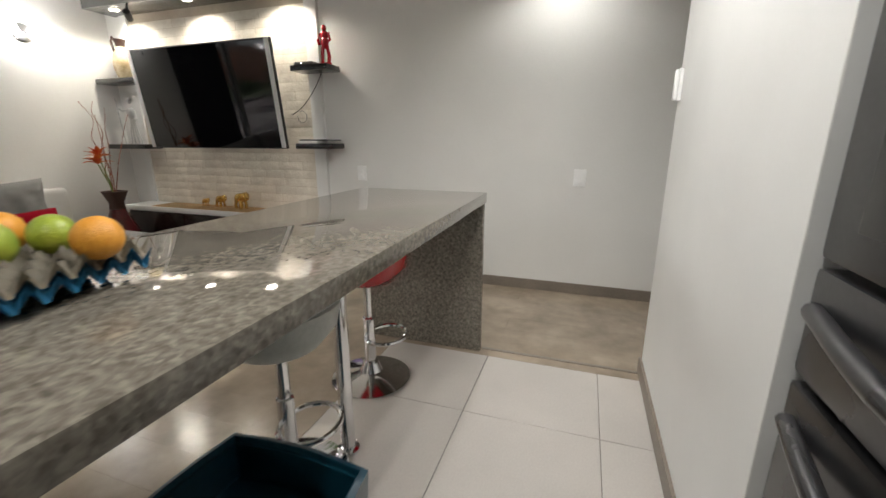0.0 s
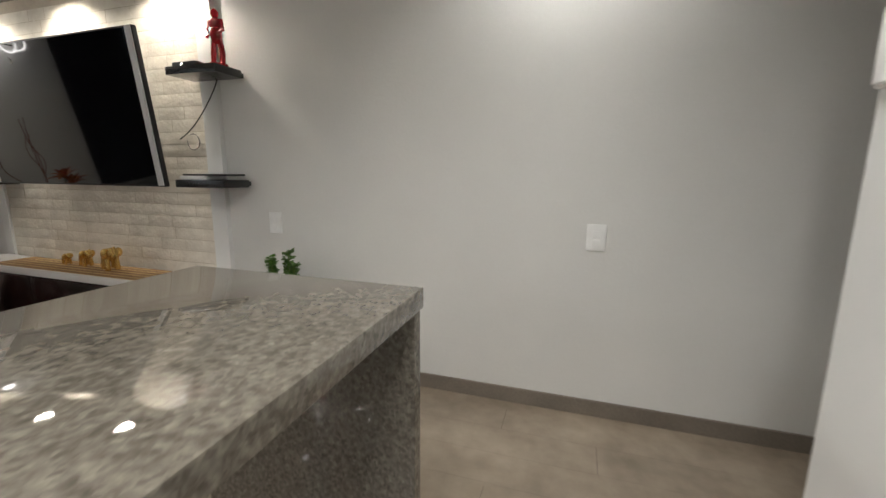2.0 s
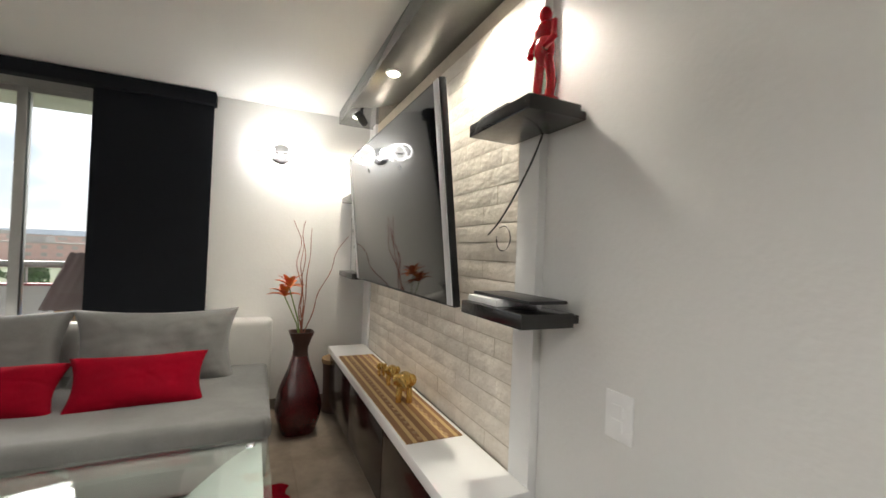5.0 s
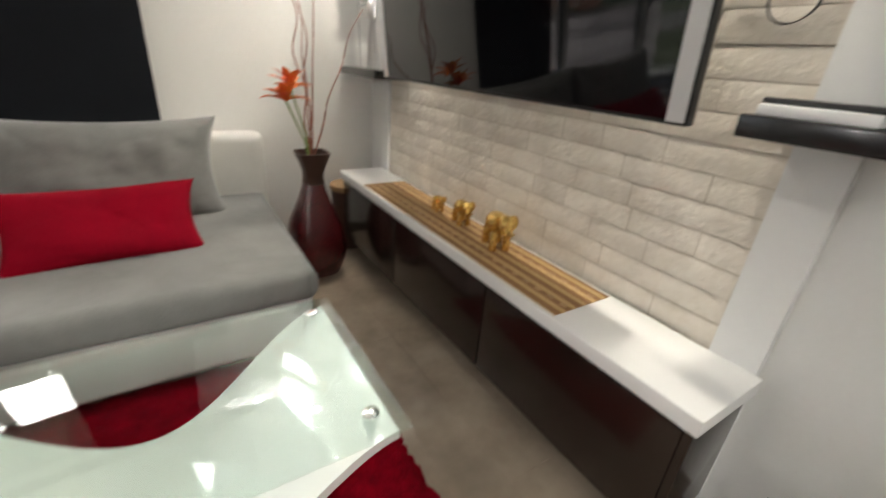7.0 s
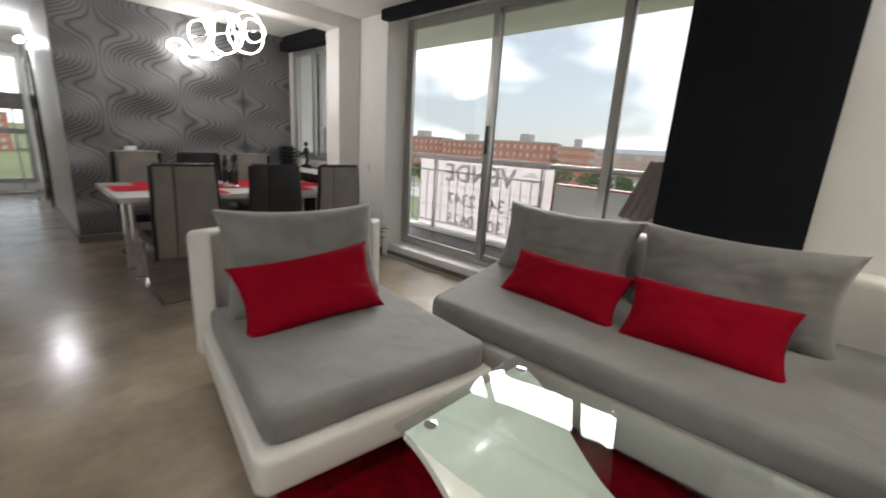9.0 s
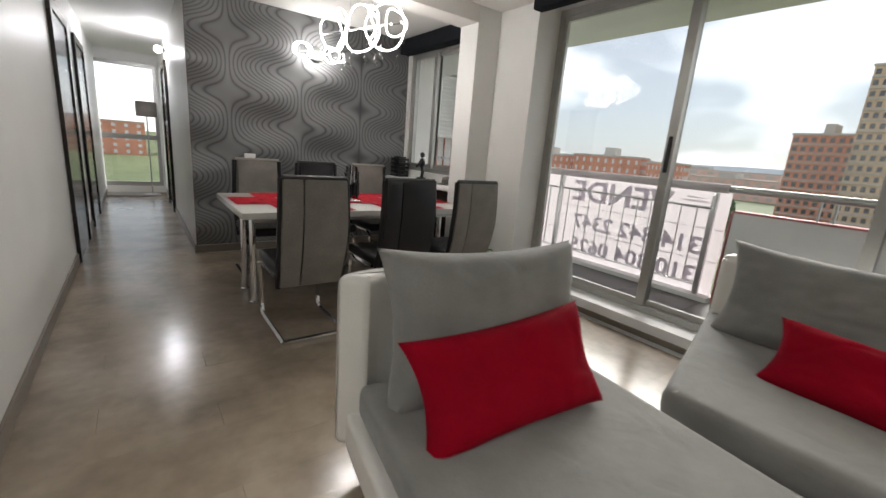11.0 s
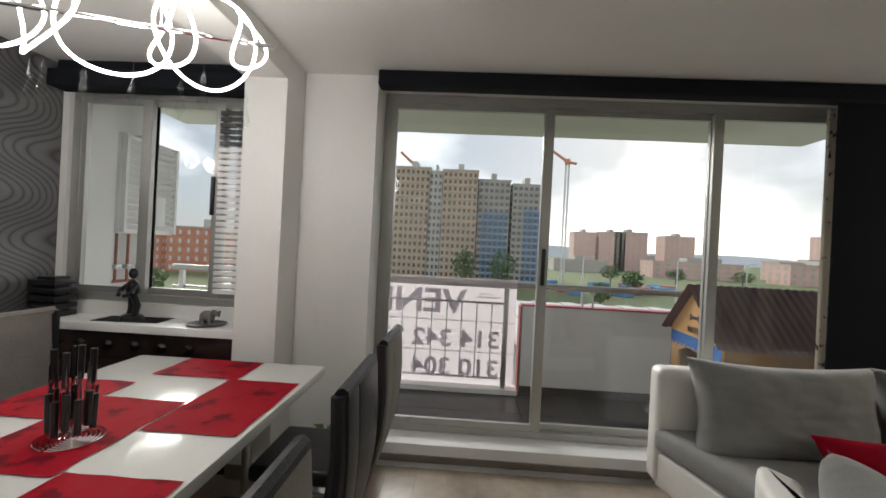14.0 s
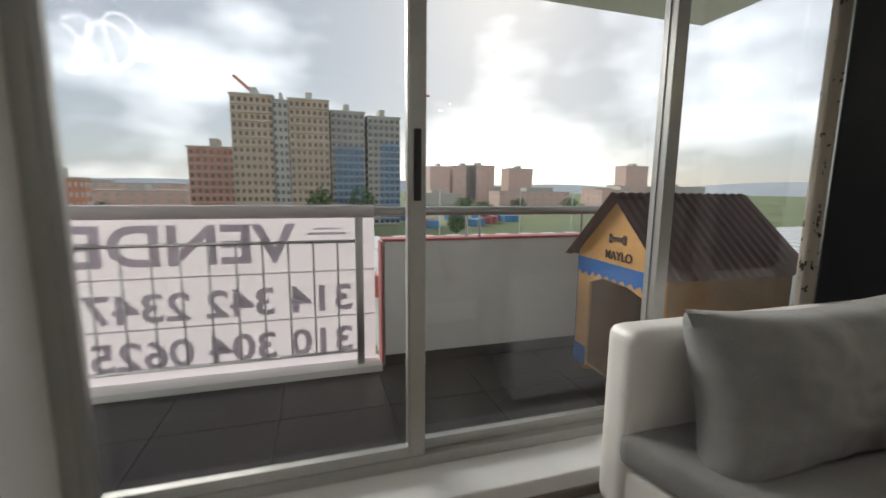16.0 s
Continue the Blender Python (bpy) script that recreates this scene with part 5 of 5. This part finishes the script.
ban = thing("banner", "white printed for-sale banner tied to the railing, seen from behind", "banner", (-6.80, -0.75, 0))
bm = bmesh.new()
g = {}
for i in range(41):
    for j in range(21):
        y, z = -1.25 + 2.30 * i / 40, -0.02 + 1.10 * j / 20
        g[i, j] = bm.verts.new((0.009 * noise.noise(Vector((y * 3, z * 2, 0))), y, z))
for i in range(40):
    for j in range(20):
        bm.faces.new((g[i, j], g[i + 1, j], g[i + 1, j + 1], g[i, j + 1]))
part("cloth", bm, BANNER, ban)
part("top_hem", tube([(0.07, -1.25, 1.095), (0.07, 1.04, 1.095)], 0.042, 14), BANNER, ban, "cloth edge wrapped round the handrail")
for hz in (0.375, 0.69):
    part("seam", box(0.012, 0.016, -1.24, 1.04, hz, hz + 0.008), INK, ban, "thin printed rule", sm=False)


def lettering(text, size, m, mat, parent, name="lettering", depth=0.001):
    cu = bpy.data.curves.new(name, "FONT")
    cu.body, cu.size, cu.extrude, cu.align_x, cu.offset = text, size, depth, "LEFT", size * 0.022
    tmp = bpy.data.objects.new(name, cu)
    scene.collection.objects.link(tmp)
    me = bpy.data.meshes.new_from_object(tmp.evaluated_get(bpy.context.evaluated_depsgraph_get()))
    bpy.data.objects.remove(tmp)
    me.materials.clear()
    me.materials.append(mat)
    ob = new(name, me)
    ob.parent = parent
    ob.matrix_basis = m
    return ob


BACK = Matrix(((0, 0, -1, 0), (-1, 0, 0, 0), (0, 1, 0, 0), (0, 0, 0, 1)))
for text, size, y0, z0, wide in (("VENDE", 0.34, 0.53, 0.775, 1.15), ("314 342 2347", 0.245, 0.90, 0.43, 1.13), ("310 304 0625", 0.245, 0.90, 0.135, 1.13)):
    lettering(text, size, Matrix.Translation((0.026, y0, z0)) @ BACK @ Matrix.Diagonal((wide, 1, 1, 1)), INK, ban)
part("emblem", boxes((0.022, 0.024, 0.62, 0.86, 0.94, 0.955), (0.022, 0.024, 0.66, 0.82, 0.975, 0.985), (0.022, 0.024, 0.60, 0.90, 0.88, 0.905)), INK, ban, "faint house emblem bars", sm=False)

# dog house
dh = thing("dog_house", "plywood dog house with blue trim and brown corrugated roof", "dog house", (-6.02, 1.66, 0.0), -3)
W2, L2 = 0.40, 0.85
front = [(-W2, 0.05), (-0.26, 0.05), (-0.26, 0.64), (-0.12, 0.69), (0.12, 0.685), (0.28, 0.64), (0.28, 0.05), (W2, 0.05), (W2, 0.84), (0, 1.205), (-W2, 0.84)]
bm = bmesh.new()
f = bm.faces.new([bm.verts.new((x, 0, z)) for x, z in front])
r = bmesh.ops.extrude_face_region(bm, geom=[f])
bmesh.ops.translate(bm, verts=[v for v in r["geom"] if isinstance(v, bmesh.types.BMVert)], vec=(0, 0.018, 0))
bmesh.ops.recalc_face_normals(bm, faces=bm.faces[:])
fw = part("front_wall", bm, PLY, dh, "ochre painted front with arched opening", sm=False)
part("side_wall", box(-W2, -W2 + 0.015, 0.019, L2, 0.05, 0.80), PLYDARK, dh, sm=False)
part("side_wall", box(W2 - 0.015, W2, 0.019, L2, 0.05, 0.80), PLYDARK, dh, "raw plywood side", sm=False)
part("back_wall", box(-W2 + 0.016, W2 - 0.016, L2 - 0.015, L2, 0.05, 0.80), PLYDARK, dh, sm=False)
part("floor_board", box(-W2 + 0.016, W2 - 0.016, 0.019, L2 - 0.016, 0.05, 0.065), PLYDARK, dh, sm=False)
for x in (-0.34, 0.30):
    part("skid", box(x, x + 0.05, 0.02, L2, 0.0, 0.049), PLYDARK, dh, sm=False)
bm = bmesh.new()
band = []
for i in range(33):
    x = -W2 + 2 * W2 * i / 32
    lo = 0.70 + 0.018 * math.sin(i * 2.1) + (0.0 if abs(x) < 0.24 else -0.01)
    band.append((bm.verts.new((x, -0.003, lo)), bm.verts.new((x, -0.003, 0.80))))
for a, b in zip(band, band[1:]):
    bm.faces.new((a[0], b[0], b[1], a[1]))
part("blue_band", bm, BLUE, fw, "dripping blue painted band", sm=False)
part("blue_corner", boxes((-W2, -0.262, -0.004, -0.001, 0.05, 0.18), (0.282, W2, -0.004, -0.001, 0.05, 0.72), (-W2 - 0.006, -W2, -0.002, 0.03, 0.05, 0.8)), BLUE, fw, sm=False)
lettering("MAYLO", 0.075, pose(-0.11, -0.004, 0.83, 90, 0, 0), BROWN, fw)
bm = bmesh.new()
box(-0.06, 0.06, -0.006, -0.002, 0.945, 0.97, bm=bm)
for sx in (-1, 1):
    for dz in (-0.014, 0.014):
        ball(sx * 0.063, -0.004, 0.9575 + dz, 0.019, 0.003, 0.017, 10, bm)
part("bone_sign", bm, BROWN, fw, "brown painted bone")
for sx in (-1, 1):
    bm = bmesh.new()
    rows = []
    for i in range(81):
        y = -0.07 + (L2 + 0.14) * i / 80
        d = 0.005 * math.sin(i * 1.25)
        rows.append((bm.verts.new((0, y, 1.235 + d)), bm.verts.new((sx * (W2 + 0.075), y, 0.80 + d))))
    for a, b in zip(rows, rows[1:]):
        bm.faces.new((a[0], b[0], b[1], a[1]))
    bmesh.ops.solidify(bm, geom=bm.faces[:], thickness=0.004)
    part("roof_sheet", bm, ROOFBROWN, dh, "brown corrugated roof sheet")
# gas heater box
gb = thing("meter_cabinet", "white louvred meter cabinet on the outer wall", "cabinet", (-5.97, -3.168, 1.42))
part("box_body", box(-0.30, 0.30, 0.0, 0.16, 0.0, 0.80, 0.006), PLASTIC_W, gb)
for k in range(14):
    for a, b in ((-0.27, -0.015), (0.015, 0.27)):
        part("slat", box(a, b, -0.003, 0.003, -0.026, 0.026), PLASTIC_W, gb, m=pose(0, 0.178, 0.056 + k * 0.053, -42, 0, 0), sm=False)
for a in (-0.297, -0.013, 0.271):
    part("door_stile", box(a, a + 0.026, 0.1605, 0.205, 0.01, 0.79, 0.003), PLASTIC_W, gb, sm=False)
part("access_flap", box(-0.14, -0.02, 0.2, 0.212, 0.08, 0.33, 0.004), PLASTIC_W, gb, "small inspection flap")
part("latch", box(0.02, 0.06, 0.205, 0.218, 0.12, 0.3, 0.004), STEEL, gb)
part("vent_cap", ball(0, 0.08, 0.80, 0.08, 0.07, 0.05, 12), STEEL, gb)
pp = thing("gas_pipes", "copper gas pipes and valves below the cabinet", "pipes", (-5.93, -3.12, 1.02))
for x in (-0.12, 0.02, 0.14):
    part("pipe", tube([(x, 0, 0), (x, 0, 0.395)], 0.011, 7), STICK, pp)
    part("valve", box(x - 0.03, x + 0.03, -0.02, 0.03, 0.1, 0.14, 0.006), STEEL, pp)
part("manifold", tube([(-0.2, 0, 0.0), (0.2, 0, 0.0)], 0.013, 7), STICK, pp)

# ---- distance ----
G = -11.0
struct("ground", box(-2500, 400, -2000, 2000, G - 2, G), GRASS, "wide green plain round the building")
struct("road", box(-95, -70, -700, 900, G, G + 0.06), CONCRETE, "pale road beyond the factory")
struct("host_building", box(-5.5, 12, -9.5, 6, G, -0.3), FACADE, "lower storeys of the building")
hall = thing("factory_hall", "long low white factory roof below the balcony", "factory", (-48, 30, G))
part("wall", box(-14, 14, -26, 70, 0, 5.2), FARWHITE, hall, sm=False)
bm = bmesh.new()
for k in range(48):
    y = -26 + 2 * k
    box(-14.3, 14.3, y, y + 1.9, 5.22, 5.5 + 0.15 * (k % 2), bm=bm)
tagged(part("roof_sheet", bm, FARWHITE, hall, "pale ribbed roof sheets", sm=False), kind="stuff")
part("coping", box(-14.6, 14.6, -26.6, -26.05, 4.4, 6.0), REDTRIM, hall, sm=False)


def block(name, label, x, y, w, d, h, floors, cols, wall_mat, rz=0, win=0.55, roof=True, glass=FARGLASS, balc=False, category="apartment building"):
    b = thing(name, label, category, (x, y, G), rz)
    part("wall", box(-d / 2, d / 2, -w / 2, w / 2, 0, h), wall_mat, b, sm=False)
    bmw, bmf = bmesh.new(), bmesh.new()
    fh, cw = h / floors, w / cols
    vs_, fs_, vb_, fb_ = [], [], [], []

    def quadbox(vs, fs, x0, x1, y0, y1, z0, z1):
        k = len(vs)
        vs += [(x0, y0, z0), (x1, y0, z0), (x1, y1, z0), (x0, y1, z0), (x0, y0, z1), (x1, y0, z1), (x1, y1, z1), (x0, y1, z1)]
        fs += [(k, k + 3, k + 2, k + 1), (k + 4, k + 5, k + 6, k + 7), (k, k + 1, k + 5, k + 4), (k + 1, k + 2, k + 6, k + 5), (k + 2, k + 3, k + 7, k + 6), (k + 3, k, k + 4, k + 7)]
    for i in range(floors):
        for j in range(cols):
            z, y = (i + 0.25) * fh, -w / 2 + (j + 0.5 - win / 2) * cw
            quadbox(vs_, fs_, d / 2 - 0.1, d / 2 + 0.12, y, y + win * cw, z, z + fh * 0.5)
        if balc:
            quadbox(vb_, fb_, d / 2, d / 2 + 0.5, -w / 2, w / 2, i * fh - 0.12, i * fh + 0.25)
    cs = max(2, int(d / cw))
    for i in range(floors):
        for j in range(cs):
            z, q = (i + 0.25) * fh, -d / 2 + (j + 0.3) * d / cs
            for s in (-1, 1):
                quadbox(vs_, fs_, q, q + 0.4 * d / cs, s * w / 2 - 0.1, s * w / 2 + 0.12, z, z + fh * 0.5)
    me = bpy.data.meshes.new("windows")
    me.from_pydata(vs_, [], fs_)
    me.materials.append(glass)
    ob = new("windows", me)
    ob.parent = b
    tagged(ob, kind="stuff")
    if vb_:
        me = bpy.data.meshes.new("floor_edges")
        me.from_pydata(vb_, [], fb_)
        me.materials.append(CONCRETE)
        ob = new("floor_edges", me)
        ob.parent = b
        tagged(ob, kind="stuff")
    if roof:
        part("roof", box(-d / 2 - 0.3, d / 2 + 0.3, -w / 2 - 0.3, w / 2 + 0.3, h + 0.01, h + 0.6), CONCRETE, b, sm=False)
        part("lift_tower", box(-d / 4, d / 4, -w / 12, w / 12, h + 0.61, h + 3.4), CONCRETE, b, sm=False)
    return b


T1 = block("apartment_tower", "tall unfinished clay-block apartment tower", -154, -18.5, 12, 18, 39.8, 16, 7, CONCRETE_O, balc=True)
block("apartment_tower", "tall unfinished concrete apartment tower", -152, -10.5, 4.5, 14, 38.6, 16, 3, CONCRETE)
block("apartment_tower", "tall unfinished clay-block apartment tower", -154, -2, 12, 18, 39.4, 16, 7, CONCRETE_O, balc=True)
T2 = block("apartment_tower", "grey concrete tower frame wrapped in blue netting", -156, 10, 11, 16, 37.0, 16, 6, CONCRETE, win=0.7, balc=True)
part("netting", box(7.95, 8.09, -4.0, 5.2, 3, 26), NETTING, T2, "blue safety netting", sm=False)
T3 = block("apartment_tower", "grey concrete tower frame wrapped in blue netting", -156, 22.0, 11, 16, 35.9, 16, 6, CONCRETE, win=0.7, balc=True)
part("netting", box(7.95, 8.09, -1.5, 5.4, 1, 27.5), NETTING, T3, "blue safety netting", sm=False)
block("apartment_block", "orange brick apartment block with pale centre bays", -160, -32, 13.5, 14, 24.5, 10, 7, BRICKRED, balc=True)
for y, w, h in ((-152, 24, 15.5), (-121, 22, 14.5), (-92, 24, 15.2), (-70, 11, 14)):
    block("brick_block", "low red-brick apartment block across the park", -150, y, w, 16, h, 5, 9, BRICKRED, rz=18, glass=FARWHITE, win=0.3)
# farthest buildings use the brick with haze put into its colour
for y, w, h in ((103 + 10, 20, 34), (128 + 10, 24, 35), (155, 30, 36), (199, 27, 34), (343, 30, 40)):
    block("far_tower", "distant brick apartment slab on the plain, paled by haze in its colour", -400, y, w, 18, h, 12, 6, HAZEBRICK, win=0.35, glass=CONCRETE)
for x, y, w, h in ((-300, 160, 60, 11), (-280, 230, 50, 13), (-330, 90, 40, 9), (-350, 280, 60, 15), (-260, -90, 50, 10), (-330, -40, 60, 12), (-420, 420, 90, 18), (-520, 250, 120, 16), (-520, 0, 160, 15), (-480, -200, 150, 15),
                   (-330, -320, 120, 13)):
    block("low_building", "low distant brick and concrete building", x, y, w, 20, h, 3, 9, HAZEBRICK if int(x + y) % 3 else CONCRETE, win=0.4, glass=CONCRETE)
for x, y, w, h in ((14, -240, 40, 14), (-40, -255, 46, 15.5), (-90, -230, 36, 14)):
    block("brick_block", "low red-brick apartment block across the park", x, y, w, 16, h, 5, 9, BRICKRED, rz=90, glass=FARWHITE, win=0.3)


def crane(x, y, h, jib, rz):
    c = thing("tower_crane", "slender red and white tower crane", "crane", (x, y, G), rz)
    bm = bmesh.new()
    for sx in (-0.7, 0.7):
        for sy in (-0.7, 0.7):
            box(sx - 0.15, sx + 0.15, sy - 0.15, sy + 0.15, 0, h, bm=bm)
    for k in range(int(h / 2)):
        tube([(-0.7, -0.7, 2 * k), (0.7, -0.7, 2 * k + 2)], 0.1, 4, bm=bm)
        tube([(0.7, -0.7, 2 * k), (0.7, 0.7, 2 * k + 2)], 0.1, 4, bm=bm)
    part("mast", bm, FARWHITE, c, sm=False)
    part("jib", tube([(0, -4, h - 1), (0, 0, h), (0, jib, h + jib * 0.8)], 0.6, 4), BRICKRED, c, "raised red jib", sm=False)
    part("cab", box(-1, 1, -1, 1, h - 1, h + 1.4), BRICKRED, c, sm=False)


crane(-162, -20, 44, 6, 200)
crane(-190, 45, 54, 7, 150)


def tree(x, y, h, r, seed):
    t = thing("tree", "round-crowned green tree in front of the towers", "tree", (x, y, G))
    part("trunk", tube([(0, 0, 0), (0.1, 0, h * 0.3), (0.1, 0.1, h * 0.6)], 0.3, 7, taper=0.5), BROWN, t)
    rn = random.Random(seed)
    bm = bmesh.new()
    for q in range(420):
        d = Vector((rn.gauss(0, 1), rn.gauss(0, 1), rn.gauss(0, 1))).normalized() * (rn.random() ** 0.4)
        c = Vector((d.x * r, d.y * r, h * 0.62 + d.z * h * 0.38))
        s = rn.uniform(0.3, 0.75)
        v = [bm.verts.new(c + Vector((rn.uniform(-s, s), rn.uniform(-s, s), rn.uniform(-s, s)))) for _ in range(4)]
        bm.faces.new((v[0], v[1], v[2]))
        bm.faces.new((v[0], v[2], v[3]))
    tagged(part("crown", bm, FARTREE, t, sm=False), kind="stuff")


for k, (x, y, h, r) in enumerate(((-118, 0.5, 13, 3.2), (-118, 11, 13.5, 3.8), (-110, -45, 9, 4), (-115, -58, 10, 5), (-112, -38, 8, 3), (-105, 34, 6, 2.5), (-150, 60, 8, 4), (-95, -95, 7, 5), (-80, -62, 6, 4), (-100, -120, 8, 5), (-200, 70, 9, 5),
                                   (-62, -12, 5.5, 3.5), (-220, 110, 8, 5), (-230, 150, 8, 6), (-90, -30, 6, 3))):
    tree(x, y, h, r, k)
for k, (x, y) in enumerate(((-105, 52), (-115, 75), (-100, 28))):
    s = thing("street_lamp", "tall slim street lamp on the plain", "street lamp", (x, y, G))
    part("pole", tube([(0, 0, 0), (0, 0, 12)], 0.16, 6), FARWHITE, s)
    part("lamp_arm", tube([(0, 0, 12), (0, 1.2, 12.4), (0, 2.4, 12.4)], 0.1, 5), FARWHITE, s)
rn = random.Random(12)
for k in range(14):
    solo("site_hut", box(-2.2, 2.2, -3, 3, 0, 2.4, 0.1), NETTING if k % 3 else REDTRIM, "low construction-site tent on the field", "hut", pose(-150 + rn.uniform(-20, 20), 45 + rn.uniform(-12, 35), G, 0, 0, rn.uniform(0, 90)), group="site huts", sm=False)
# ridge of far hills; their haze is only in the colour, none in the air
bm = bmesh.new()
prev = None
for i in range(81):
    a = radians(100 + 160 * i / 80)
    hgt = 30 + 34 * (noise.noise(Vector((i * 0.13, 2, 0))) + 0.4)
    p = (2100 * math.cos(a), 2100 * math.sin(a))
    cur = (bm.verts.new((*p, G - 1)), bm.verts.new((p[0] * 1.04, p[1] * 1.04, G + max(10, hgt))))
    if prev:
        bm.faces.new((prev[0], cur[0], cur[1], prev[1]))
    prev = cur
struct("backdrop", bm, HAZEHILL, "hills on the horizon with blue distance haze in their colour")


# ---- pieces of panel, floors and balcony ----
def shared_box(name, sx, sy, sz, mat, bevel=0.0):
    return mesh_of(name, box(-sx / 2, sx / 2, -sy / 2, sy / 2, -sz / 2, sz / 2, bevel, 1), mat, False)


def piece(name, me, parent, m):
    ob = new(name, me)
    ob.parent = parent
    ob.matrix_basis = m
    return ob


panel = bpy.data.objects["wall_panel"]
rn = random.Random(21)
bh = 0.078
variants = {}
for row in range(24):
    z = 0.548 + bh * row + bh / 2
    if z + bh / 2 > 2.42:
        break
    x = -4.858
    while x < -2.752:
        w = rn.choice((0.17, 0.22, 0.27, 0.32))
        if -2.752 - (x + w) < 0.12:
            w = -2.752 - x
        key = round(w, 3)
        if key not in variants:
            bm = bmesh.new()
            nxx, nzz = 5, 3
            g = {}
            for i in range(nxx + 1):
                for j in range(nzz + 1):
                    u, v = i / nxx, j / nzz
                    e = i in (0, nxx) or j in (0, nzz)
                    g[i, j] = bm.verts.new(((u - 0.5) * (w - 0.003), (0.001 if e else -0.0025 + 0.003 * rn.random()), (v - 0.5) * (bh - 0.003)))
            for i in range(nxx):
                for j in range(nzz):
                    bm.faces.new((g[i, j], g[i + 1, j], g[i + 1, j + 1], g[i, j + 1]))
            variants[key] = mesh_of("brick", bm, STONE)
        piece("brick", variants[key], panel, pose(x + w / 2, 3.9295 - rn.uniform(0, 0.003), z, rn.uniform(-0.5, 0.5), 0, rn.uniform(-0.4, 0.4)))
        x += w

slab = bpy.data.objects["floor_slab"]
pw = 0.19
plank = shared_box("plank", 1.319, pw - 0.0006, 0.0135, LAMINATE)
short = {}
row = 0
y = -8.1
while y < 3.94:
    yc = y + pw / 2
    x0, x1 = (-5.19, 2.45) if yc > 2.80 else ((-5.19, -1.42) if yc > -3.02 else (-2.76, -1.5))
    if yc < 0.97 and yc > -3.02:
        x1 = -1.7
    x = x0 - (0.44 * (row % 3))
    while x < x1:
        a, b = max(x, x0), min(x + 1.32, x1)
        if b - a > 0.05:
            if abs(b - a - 1.32) < 0.002:
                me = plank
            else:
                key = round(b - a, 2)
                if key not in short:
                    short[key] = shared_box("plank", b - a - 0.001, pw - 0.0006, 0.0135, LAMINATE)
                me = short[key]
            piece("plank", me, slab, pose((a + b) / 2, yc, -0.0069))
        x += 1.32
    y += pw
    row += 1
tile = shared_box("tile", 0.597, 0.597, 0.0125, TILE, 0.001)
for i in range(7):
    for j in range(8):
        xx, yy = -1.42 + 0.3 + 0.6 * i, 2.80 - 0.3 - 0.6 * j
        if yy > -1.8 and xx < 2.5:
            piece("tile", tile, slab, pose(xx, yy, -0.0074))
bslab = bpy.data.objects["balcony_slab"]
btile = shared_box("tile", 0.596, 0.596, 0.011, SLATE, 0.001)
for i in range(2):
    for j in range(11):
        piece("tile", btile, bslab, pose(-5.9 - 0.6 * i, -3.0 + 0.6 * j, -0.0062))
